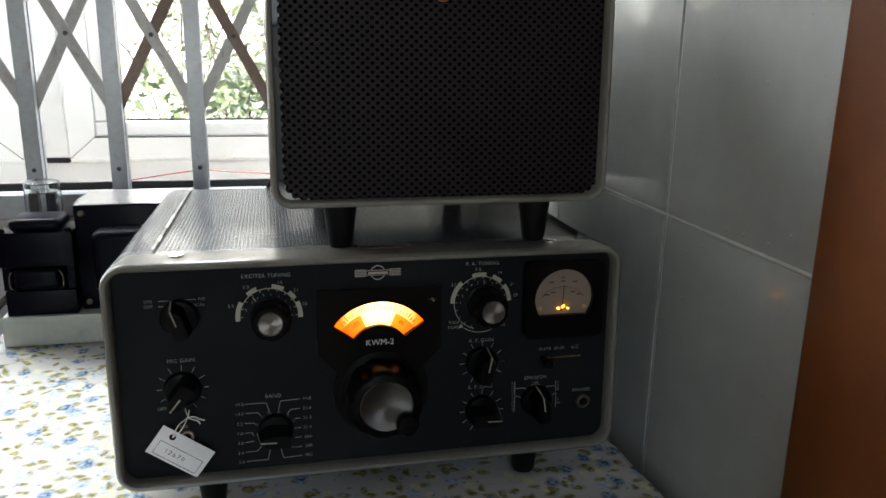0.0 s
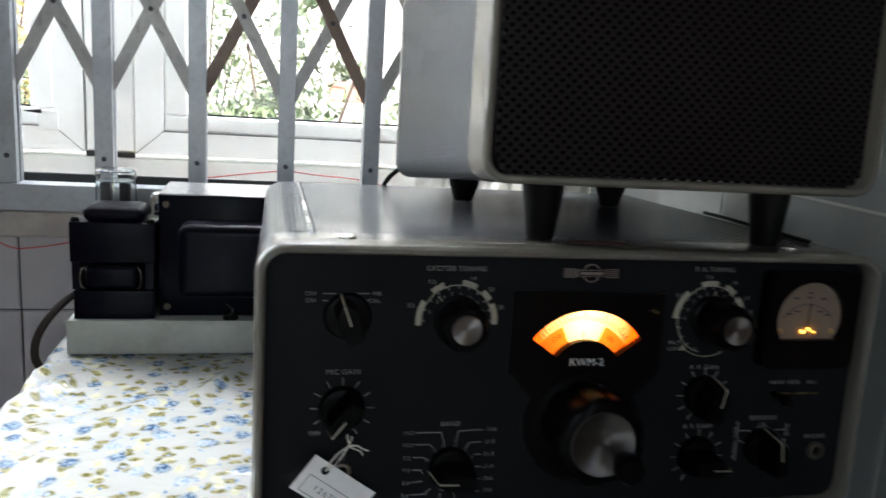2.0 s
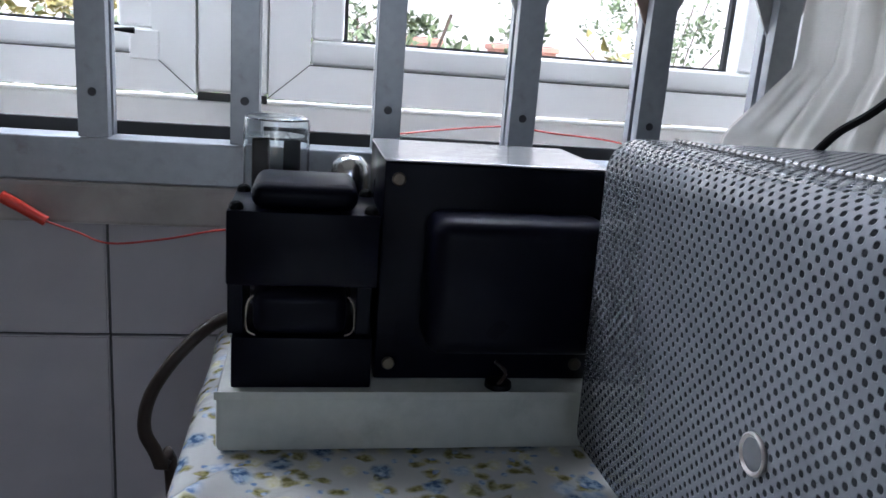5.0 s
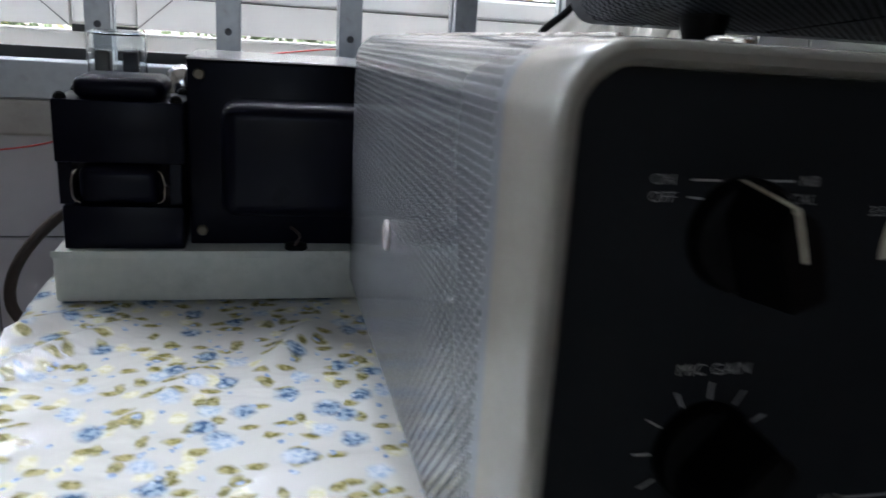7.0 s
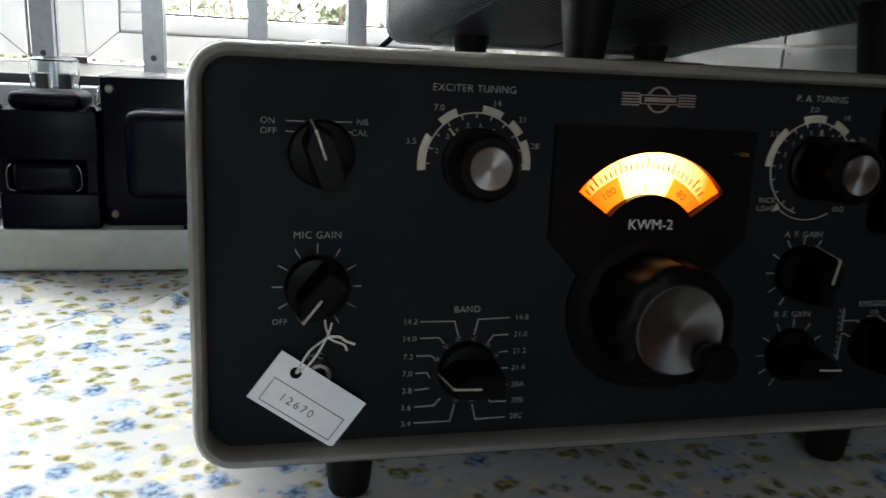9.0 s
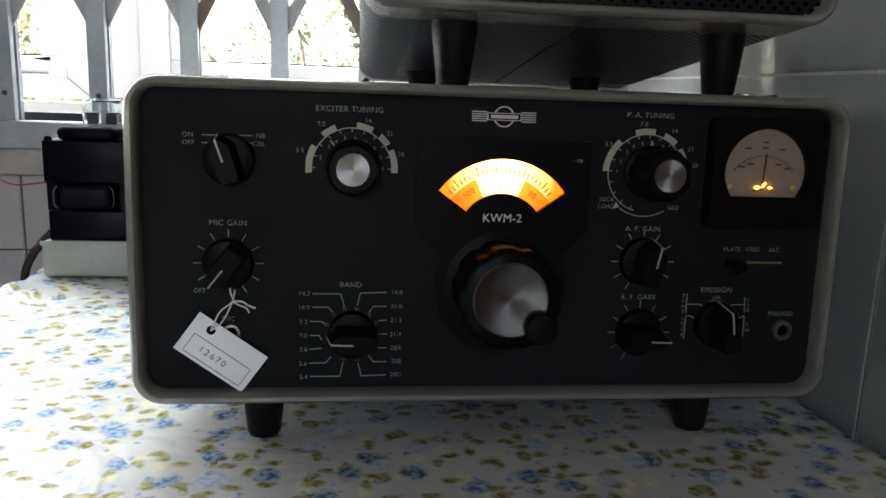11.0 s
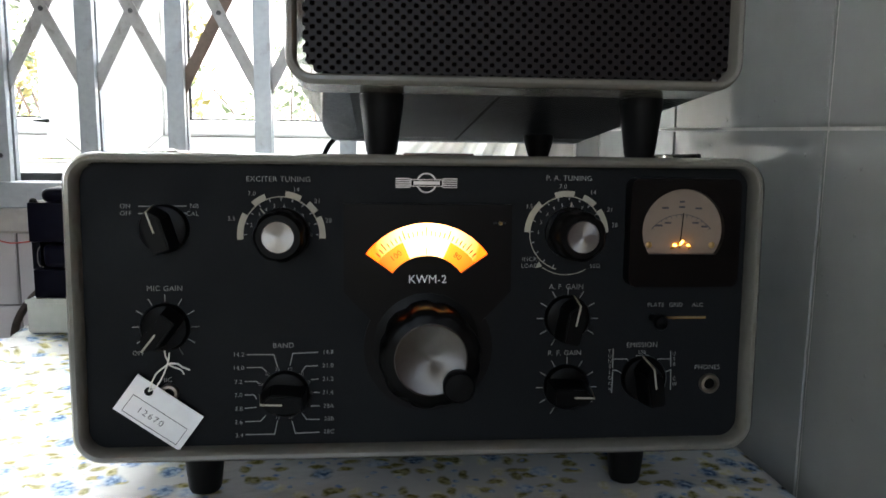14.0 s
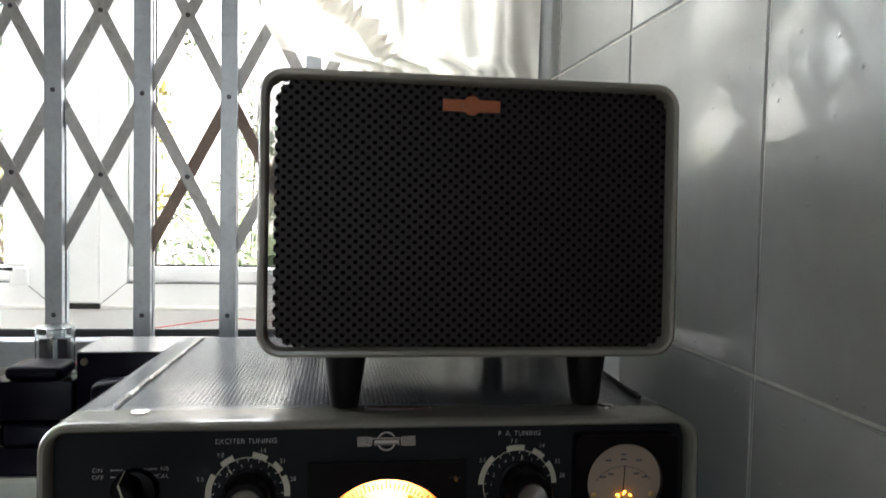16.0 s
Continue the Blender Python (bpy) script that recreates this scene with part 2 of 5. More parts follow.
def glaze_droplets(m):
    """Adds sparse raised droplets of glaze, which catch the light."""
    nt = m.node_tree
    tc = nt.nodes.new("ShaderNodeTexCoord")
    vo = nt.nodes.new("ShaderNodeTexVoronoi")
    vo.inputs["Scale"].default_value = 150.0
    nt.links.new(tc.outputs["Object"], vo.inputs["Vector"])
    sep = nt.nodes.new("ShaderNodeSeparateColor")
    nt.links.new(vo.outputs["Color"], sep.inputs[0])
    dot = nt.nodes.new("ShaderNodeMapRange")
    dot.inputs["From Min"].default_value, dot.inputs["From Max"].default_value = 0.22, 0.03
    nt.links.new(vo.outputs["Distance"], dot.inputs["Value"])
    some = nt.nodes.new("ShaderNodeMath")
    some.operation = "GREATER_THAN"
    some.inputs[1].default_value = 0.93
    nt.links.new(sep.outputs[0], some.inputs[0])
    both = nt.nodes.new("ShaderNodeMath")
    both.operation = "MULTIPLY"
    nt.links.new(dot.outputs[0], both.inputs[0])
    nt.links.new(some.outputs[0], both.inputs[1])
    old = nt.nodes["Bump"]
    bp = nt.nodes.new("ShaderNodeBump")
    bp.inputs["Strength"].default_value, bp.inputs["Distance"].default_value = 0.6, 0.0012
    nt.links.new(both.outputs[0], bp.inputs["Height"])
    nt.links.new(old.outputs[0], bp.inputs["Normal"])
    nt.links.new(bp.outputs[0], nt.nodes["Principled BSDF"].inputs["Normal"])


glaze_droplets(M_TILE)
M_TILE_WHITE = mat("pale_glazed_tile", (0.46, 0.435, 0.44), 0.14, bump=0.12, scale=30, vary=0.05, stain=0.15, stain_color=(0.36, 0.34, 0.335), stain_scale=6)
M_GROUT = mat("grout", (0.10, 0.10, 0.095), 0.9, bump=0.3, scale=200, vary=0.2)
M_GROUT_PALE = mat("pale_grout", (0.50, 0.49, 0.46), 0.6, bump=0.3, scale=200, vary=0.2, stain=0.6, stain_color=(0.22, 0.21, 0.20), stain_scale=12)
# unseen walls and ceiling, coloured dark so that less light bounces
M_DIM_PLASTER = mat("plaster", (0.20, 0.19, 0.175), 0.8, bump=0.15, scale=80, vary=0.05)
M_RENDER = mat("pale_wall_render", (0.66, 0.64, 0.60), 0.8, bump=0.15, scale=30, vary=0.06)
M_REVEAL = mat("white_reveal_paint", (0.82, 0.82, 0.80), 0.7, bump=0.1, scale=60, vary=0.04)
M_FLOOR = mat("floor_tile", (0.12, 0.10, 0.085), 0.4, bump=0.05, scale=20, vary=0.2)
M_CLOTH = cloth_material()
M_PVC = mat("white_plastic_frame", (0.91, 0.91, 0.88), 0.32, scale=12, vary=0.03, stain=0.10, stain_color=(0.5, 0.48, 0.42), stain_scale=14)
M_STEEL = mat("grey_painted_steel", (0.36, 0.38, 0.40), 0.38, metal=0.55, bump=0.08, scale=120, vary=0.10, stain=0.5, stain_color=(0.20, 0.16, 0.13), stain_scale=45)
M_STRIP = mat("stained_steel_strip", (0.40, 0.39, 0.375), 0.45, metal=0.35, bump=0.12, scale=150, vary=0.15, stain=0.9, stain_color=(0.10, 0.085, 0.07), stain_scale=42)
M_RUST = mat("red_lead_steel_strip", (0.23, 0.165, 0.13), 0.55, metal=0.2, bump=0.12, scale=150, vary=0.2, stain=0.6, stain_color=(0.14, 0.10, 0.08), stain_scale=60)
M_MARBLE = mat("grey_marble", (0.36, 0.33, 0.30), 0.35, bump=0.05, scale=28, vary=0.25, stain=0.5, stain_color=(0.20, 0.18, 0.16), stain_scale=18)
M_JOINT = mat("dark_joint", (0.10, 0.095, 0.085), 0.8, scale=80, vary=0.4)
# near-black: shade of gaps and slots put in as colour, also gaskets
M_DARK = mat("dark_gap", (0.02, 0.02, 0.02), 0.8, scale=40)
M_WOOD = mat("varnished_brown_wood", (0.066, 0.018, 0.003), 0.40, spec=0.12, bump=0.05, scale=16, vary=0.22, stain=0.35, stain_color=(0.045, 0.012, 0.003), stain_scale=10)
M_TABLEWOOD = mat("table_wood", (0.28, 0.17, 0.09), 0.5, bump=0.1, scale=24, vary=0.2)
M_TRIM = mat("warm_grey_enamel", (0.155, 0.148, 0.128), 0.20, bump=0.05, scale=300, vary=0.06, stain=0.18, stain_color=(0.20, 0.185, 0.16), stain_scale=40)
M_PERF = perforated("perforated_case", (0.140, 0.148, 0.158), (0.020, 0.021, 0.023), 0.0056, 0.16, 0.50, 0.20, 0.10, spec=0.35, margin=0.0056 * 1.25)
M_PERF_SPK = perforated("perforated_speaker_case", (0.19, 0.20, 0.21), (0.006, 0.006, 0.007), 0.0056, -0.05, 0.15, 0.36, 0.15, see_through=0.8, spec=0.15)
M_SPKFRONT = perforated("perforated_black_grille", (0.0115, 0.0093, 0.0096), (0.0042, 0.0034, 0.0034), 0.0048, 0.24, 0.46, 0.45, 0.0, spec=0.15)
M_CASE_DARK = mat("dark_grey_case_enamel", (0.11, 0.115, 0.12), 0.3, metal=0.2, bump=0.05, scale=250, vary=0.06)
M_PANEL = mat("charcoal_panel", (0.0092, 0.0101, 0.0112), 0.6, spec=0.08, bump=0.10, scale=500, vary=0.08)
M_BLACK = mat("black_bakelite", (0.0026, 0.0026, 0.0027), 0.36, spec=0.07, bump=0.02, scale=200, vary=0.2)
M_RUBBER = mat("black_rubber", (0.0045, 0.0045, 0.0045), 0.5, spec=0.12, bump=0.05, scale=200, vary=0.2)
M_PSU = mat("blue_black_enamel", (0.0018, 0.0020, 0.0058), 0.34, spec=0.08, bump=0.05, scale=160, vary=0.2)
M_PSU_TOP = mat("foil_label_top", (0.50, 0.49, 0.48), 0.22, metal=0.6, bump=0.8, scale=90, vary=0.3, stain=0.9, stain_color=(0.06, 0.055, 0.06), stain_scale=130)
M_CHASSIS = mat("cream_chassis_paint", (0.42, 0.43, 0.38), 0.4, bump=0.05, scale=120, vary=0.08, stain=0.35, stain_color=(0.22, 0.21, 0.17), stain_scale=20)
M_WHITE = mat("white_print", (0.28, 0.275, 0.258), 0.6, scale=300, vary=0.08)
M_CREAM = mat("cream_print", (0.42, 0.39, 0.30), 0.6, scale=300, vary=0.10)
M_CARD = mat("white_card", (0.80, 0.80, 0.80), 0.7, bump=0.05, scale=200, vary=0.04)
M_STRING = mat("cotton_string", (0.70, 0.67, 0.60), 0.9, bump=0.4, scale=900, vary=0.15)
M_ALU = mat("turned_aluminium", (0.70, 0.68, 0.66), 0.26, metal=1.0, bump=0.05, scale=300, vary=0.06)
M_CHROME = mat("nickel", (0.65, 0.63, 0.58), 0.22, metal=1.0, scale=200, vary=0.1)
M_BRASS = mat("brass", (0.45, 0.30, 0.12), 0.35, metal=1.0, scale=200, vary=0.15)
M_GLASS = clear_glass("window_glass")
M_TUBE = clear_glass("tube_glass", 0.01, (0.95, 0.98, 0.98))
M_SILVER = mat("silvered_tube_top", (0.62, 0.60, 0.58), 0.18, metal=1.0, scale=60, vary=0.3)
M_PLATE = mat("dark_anode", (0.06, 0.06, 0.065), 0.4, metal=0.6, scale=90, vary=0.3)
M_REDWIRE = mat("red_insulation", (0.45, 0.045, 0.03), 0.4, scale=300)
M_BLUE = mat("blue_sleeve", (0.02, 0.09, 0.42), 0.35, scale=300)
M_RED = mat("red_sleeve", (0.55, 0.03, 0.01), 0.35, scale=300)
M_CURTAIN = sheer()
M_LEAF = mat("leaf", (0.17, 0.22, 0.11), 0.5, scale=6, vary=0.6)
M_LEAF2 = mat("dry_leaf", (0.35, 0.30, 0.10), 0.5, scale=6, vary=0.5)
M_BARK = mat("bark", (0.10, 0.07, 0.05), 0.9, bump=0.6, scale=60, vary=0.3)
M_PAVE = mat("pale_paving", (0.50, 0.48, 0.44), 0.85, bump=0.2, scale=10, vary=0.12)
M_TERRA = mat("terracotta", (0.52, 0.27, 0.20), 0.8, bump=0.1, scale=40, vary=0.15)
# gloss black, its brown tint painted in for the dial's glow
M_GLOSSBLACK = mat("glow_tinted_gloss_black", (0.0034, 0.0023, 0.0020), 0.4, spec=0.08, scale=120, vary=0.2)
M_INK = mat("dark_ink", (0.05, 0.045, 0.05), 0.7, scale=400)
M_METER = mat("meter_card", (0.22, 0.165, 0.122), 0.6, scale=200, vary=0.05)
M_COPPER = mat("copper_enamel", (0.23, 0.060, 0.014), 0.45, metal=0.3, scale=200, vary=0.12)
M_DIAL = glow("lit_dial", (1.0, 0.66, 0.20), (0.72, 0.062, 0.001), 1.8, (0.003, 0.005, 0.1160), 0.034)
M_DIAL_AMBER = glow("lit_dial_amber", (0.95, 0.26, 0.012), (0.60, 0.055, 0.001), 0.9, (0.003, 0.005, 0.1160), 0.036)
M_LAMP = glow("meter_lamp", (1.0, 0.45, 0.06), (0.9, 0.28, 0.02), 3.0, (0, 0, 0), 1.0)


def spun(name="spun_aluminium", color=(0.24, 0.225, 0.215)):
    """Spun aluminium: fine rings about the knob, which streak the light."""
    m = mat(name, color, 0.42, metal=1.0, scale=400, vary=0.05)
    b = m.node_tree.nodes["Principled BSDF"]
    b.inputs["Anisotropic"].default_value = 0.9
    tg = m.node_tree.nodes.new("ShaderNodeTangent")
    tg.direction_type, tg.axis = "RADIAL", "Y"
    m.node_tree.links.new(tg.outputs[0], b.inputs["Tangent"])
    return m


M_SPUN = spun()
M_DULL = mat("tarnished_brass", (0.12, 0.10, 0.07), 0.5, metal=0.5, scale=200, vary=0.3)
# same metal for the large cap, its dim reflection put into the colour
M_SPUN_DARK = spun("shaded_spun_aluminium", (0.135, 0.127, 0.122))
M_EMBLEM = mat("dull_silver_emblem", (0.36, 0.33, 0.31), 0.35, metal=0.9, scale=300, vary=0.15)
M_OLD_NICKEL = mat("tarnished_nickel", (0.22, 0.19, 0.16), 0.4, metal=0.8, scale=300, vary=0.3)
# dark plate with a reddish reflection put into its colour
M_PLATE_BROWN = mat("reflection_brown_plate", (0.035, 0.012, 0.007), 0.3, scale=200, vary=0.2)
M_CABLE = mat("brown_cable_sheath", (0.030, 0.020, 0.015), 0.45, spec=0.3, bump=0.05, scale=200, vary=0.2)
M_CABINET = mat("black_cabinet_enamel", (0.012, 0.012, 0.013), 0.45, bump=0.08, scale=90, vary=0.2, stain=0.2, stain_color=(0.04, 0.038, 0.036), stain_scale=12)


# ---- mesh helpers ----
def part(name, bm, material, parent=None, label="", smooth=False):
    """Links a bmesh as one mesh object under a thing or a part."""
    me = bpy.data.meshes.new(name)
    if bm.faces:
        bmesh.ops.recalc_face_normals(bm, faces=bm.faces)
    bm.to_mesh(me)
    bm.free()
    me.materials.append(material)
    if smooth:
        me.polygons.foreach_set("use_smooth", [True] * len(me.polygons))
        me.set_sharp_from_angle(angle=radians(40))
    ob = new(name, me)
    ob.parent = parent
    if label:
        ob["label"] = label
    return ob


def thing(name, m, label, category, group="", kind=""):
    ob = new(name)
    ob.empty_display_size = 0.05
    ob.matrix_basis = m
    return tagged(ob, label, category, group, kind)


def box(x0, x1, y0, y1, z0, z1, bevel=0.0, bm=None, seg=2):
    bm = bm or bmesh.new()
    r = bmesh.ops.create_cube(bm, size=1.0, matrix=Matrix.Translation(((x0 + x1) / 2, (y0 + y1) / 2, (z0 + z1) / 2)) @ Matrix.Diagonal((x1 - x0, y1 - y0, z1 - z0, 1)))
    if bevel > 0:
        edges = list({e for v in r["verts"] for e in v.link_edges})
        bmesh.ops.bevel(bm, geom=edges, offset=bevel, segments=seg, profile=0.5, affect="EDGES")
    return bm


def cone(m, r1, r2, depth, seg=32, bm=None, caps=True):
    """Cone from 0 to depth along the local z of m."""
    bm = bm or bmesh.new()
    bmesh.ops.create_cone(bm, cap_ends=caps, cap_tris=False, segments=seg, radius1=r1, radius2=r2, depth=depth, matrix=m @ Matrix.Translation((0, 0, depth / 2)))
    return bm


def lathe(profile, m=Matrix.Identity(4), seg=40, bm=None, wave=None):
    """Turns (radius, height) pairs about the local z of m. wave(i, angle): a factor on the radius."""
    bm = bm or bmesh.new()
    rings = []
    for i, (r, h) in enumerate(profile):
        ring = []
        for k in range(seg):
            a = 2 * math.pi * k / seg
            f = wave(i, a) if wave else 1.0
            ring.append(bm.verts.new(m @ Vector((r * f * math.cos(a), r * f * math.sin(a), h))))
        rings.append(ring)
    for a, b in zip(rings, rings[1:]):
        for k in range(seg):
            bm.faces.new((a[k], a[(k + 1) % seg], b[(k + 1) % seg], b[k]))
    for ring in (rings[0], rings[-1]):
        if (ring[0].co - ring[seg // 2].co).length > 1e-6:
            bm.faces.new(ring)
    return bm


def rounded(w, h, r, n=8, inset=0.0):
    """Rounded rectangle round the origin in x and z, anticlockwise, with the length along it."""
    w, h, r = w - 2 * inset, h - 2 * inset, max(r - inset, 0.0008)
    pts = []
    for cx, cz, a0 in ((w / 2 - r, h / 2 - r, 0), (-w / 2 + r, h / 2 - r, 90), (-w / 2 + r, -h / 2 + r, 180), (w / 2 - r, -h / 2 + r, 270)):
        for k in range(n + 1):
            a = radians(a0 + 90 * k / n)
            pts.append((cx + r * math.cos(a), cz + r * math.sin(a)))
    return pts


def sleeve(w, h, r, steps, centre=(0, 0), cap_first=False, cap_last=False, n=8, fall=0.0):
    """Skin through rounded rectangles: steps of (depth y, inset), sinking by fall towards the back. UVs in metres round and along the sheet."""
    bm = bmesh.new()
    uv = bm.loops.layers.uv.new("UVMap")
    rings, run = [], [0.0]
    ref = rounded(w, h, r, n)
    for a, b in zip(ref, ref[1:] + ref[:1]):
        run.append(run[-1] + math.dist(a, b))
    for y, inset in steps:
        rings.append([bm.verts.new((centre[0] + x, y, centre[1] + z - fall * max(y, 0.0))) for x, z in rounded(w, h, r, n, inset)])
    count, along = len(ref), 0.0
    for i, (a, b) in enumerate(zip(rings, rings[1:])):
        step = (a[0].co - b[0].co).length
        for k in range(count):
            f = bm.faces.new((a[k], a[(k + 1) % count], b[(k + 1) % count], b[k]))
            for loop, c in zip(f.loops, ((run[k], along), (run[k + 1], along), (run[k + 1], along + step), (run[k], along + step))):
                loop[uv].uv = c
        along += step
    for ring, wanted in ((rings[0], cap_first), (rings[-1], cap_last)):
        if wanted:
            f = bm.faces.new(ring)
            for loop in f.loops:
                loop[uv].uv = (loop.vert.co.x, loop.vert.co.z)
    return bm


def outline(points, y0, y1, bm=None):
    """Prism over a polygon in x and z, from y0 to y1."""
    bm = bm or bmesh.new()
    a = [bm.verts.new((x, y0, z)) for x, z in points]
    b = [bm.verts.new((x, y1, z)) for x, z in points]
    bm.faces.new(a)
    bm.faces.new(b)
    for k in range(len(points)):
        j = (k + 1) % len(points)
        bm.faces.new((a[k], a[j], b[j], b[k]))
    return bm


def tube(points, radius, seg=8, bm=None, smooth_steps=6):
    """Round cord through points, smoothed."""
    bm = bm or bmesh.new()
    P = [Vector(p) for p in points]
    fine = []
    for i in range(len(P) - 1):
        p0, p1, p2, p3 = P[max(i - 1, 0)], P[i], P[i + 1], P[min(i + 2, len(P) - 1)]
        for s in range(smooth_steps):
            t = s / smooth_steps
            fine.append(0.5 * ((2 * p1) + (p2 - p0) * t + (2 * p0 - 5 * p1 + 4 * p2 - p3) * t * t + (3 * p1 - p0 - 3 * p2 + p3) * t ** 3))
    fine.append(P[-1])
    rings = []
    for i, p in enumerate(fine):
        d = (fine[min(i + 1, len(fine) - 1)] - fine[max(i - 1, 0)]).normalized()
        side = d.cross(Vector((0.13, 0.37, 0.92))).normalized()
        up = side.cross(d)
        rings.append([bm.verts.new(p + radius * (math.cos(a) * side + math.sin(a) * up)) for a in [2 * math.pi * k / seg for k in range(seg)]])
    for a, b in zip(rings, rings[1:]):
        for k in range(seg):
            bm.faces.new((a[k], a[(k + 1) % seg], b[(k + 1) % seg], b[k]))
    bm.faces.new(rings[0])
    bm.faces.new(rings[-1])
    return bm


# ---- setting ----
RIGHT, BACK = 0.222, 0.573          # inner faces of the tiled walls
FLOOR, CEIL = -0.76, 1.75
WEST, SOUTH = -2.4, -2.3

tagged(part("floor", box(WEST - 0.1, RIGHT + 0.1, SOUTH - 0.1, BACK + 0.25, FLOOR - 0.1, FLOOR), M_FLOOR), "dark brown tiled floor of the room", "floor", kind="structure")
tagged(part("ceiling", box(WEST - 0.1, RIGHT + 0.1, SOUTH - 0.1, BACK + 0.25, CEIL, CEIL + 0.1), M_DIM_PLASTER), "plain plaster ceiling, coloured dark to cut bounced light", "ceiling", kind="structure")
tagged(part("wall_west", box(WEST - 0.1, WEST, SOUTH - 0.1, BACK + 0.25, FLOOR, CEIL), M_DIM_PLASTER), "plain plaster wall, coloured dark to cut bounced light", "wall", kind="structure")
# wall out of view, its opening made up for the front fill
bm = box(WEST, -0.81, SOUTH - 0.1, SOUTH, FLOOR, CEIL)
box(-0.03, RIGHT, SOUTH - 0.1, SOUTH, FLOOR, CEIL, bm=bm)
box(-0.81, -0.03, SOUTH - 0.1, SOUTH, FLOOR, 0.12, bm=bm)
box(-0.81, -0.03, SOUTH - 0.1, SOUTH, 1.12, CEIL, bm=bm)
tagged(part("wall_south", bm, M_DIM_PLASTER), "plain dark plaster wall with an added opening for front light", "wall", kind="structure")
wall_east = tagged(part("wall_east", box(RIGHT + 0.0014, RIGHT + 0.1, SOUTH - 0.1, BACK + 0.25, FLOOR, CEIL), M_GROUT_PALE), "wall covered in pale grey glazed tiles", "wall", kind="structure")
WIN_L, WIN_R, WIN_B, WIN_T = -1.62, 0.165, 0.102, 1.28
bm = box(WEST, WIN_L, BACK + 0.004, BACK + 0.25, FLOOR, CEIL)
box(WIN_R, RIGHT + 0.0014, BACK + 0.004, BACK + 0.25, FLOOR, CEIL, bm=bm)
box(WIN_L, WIN_R, BACK + 0.004, BACK + 0.25, FLOOR, WIN_B - 0.032, bm=bm)
box(WIN_L, WIN_R, BACK + 0.004, BACK + 0.25, WIN_T, CEIL, bm=bm)
wall_north = tagged(part("wall_north", bm, M_GROUT), "window wall tiled in pale grey below the sill", "wall", kind="structure")

tagged(part("window_sill", box(WIN_L - 0.02, WIN_R + 0.02, 0.546, BACK + 0.25, WIN_B - 0.030, WIN_B, 0.003), M_MARBLE), "grey veined marble window sill", "sill", kind="structure")

reveal = thing("window_reveal", pose(0, 0, 0), "white plastered window reveal", "reveal", kind="structure")
part("reveal_side", box(WIN_L - 0.001, WIN_L + 0.008, BACK + 0.003, BACK + 0.145, WIN_B, WIN_T), M_REVEAL, reveal)
part("reveal_side", box(WIN_R - 0.004, WIN_R + 0.001, BACK + 0.003, BACK + 0.145, WIN_B, WIN_T), M_REVEAL, reveal)
part("reveal_head", box(WIN_L + 0.009, WIN_R - 0.005, BACK + 0.003, BACK + 0.145, WIN_T - 0.008, WIN_T + 0.001), M_REVEAL, reveal)

# plastic window behind the security grille
FY = 0.705
window = thing("window_1", pose(0, 0, 0), "white plastic casement window with clear panes", "window", kind="structure")
part("outer_frame", box(WIN_L + 0.009, WIN_R - 0.005, FY + 0.012, FY + 0.07, WIN_B + 0.012, 0.150, 0.002), M_PVC, window)
part("outer_frame", box(WIN_L + 0.009, WIN_R - 0.005, FY + 0.012, FY + 0.07, WIN_T - 0.05, WIN_T, 0.002), M_PVC, window)
part("outer_frame", box(WIN_L + 0.009, WIN_L + 0.05, FY + 0.012, FY + 0.07, 0.150, WIN_T - 0.05, 0.002), M_PVC, window)
part("outer_frame", box(WIN_R - 0.0095, WIN_R - 0.0042, FY + 0.012, FY + 0.07, 0.150, WIN_T - 0.05, 0.002), M_PVC, window)
# the gap's shade is a solid dark fill
part("rail_gap", box(WIN_L + 0.009, WIN_R - 0.005, FY + 0.02, FY + 0.06, WIN_B, WIN_B + 0.012), M_DARK, window, "dark fill for the shaded gap under the window frame")


BEAD, SIDE_BEAD = 0.022, 0.029


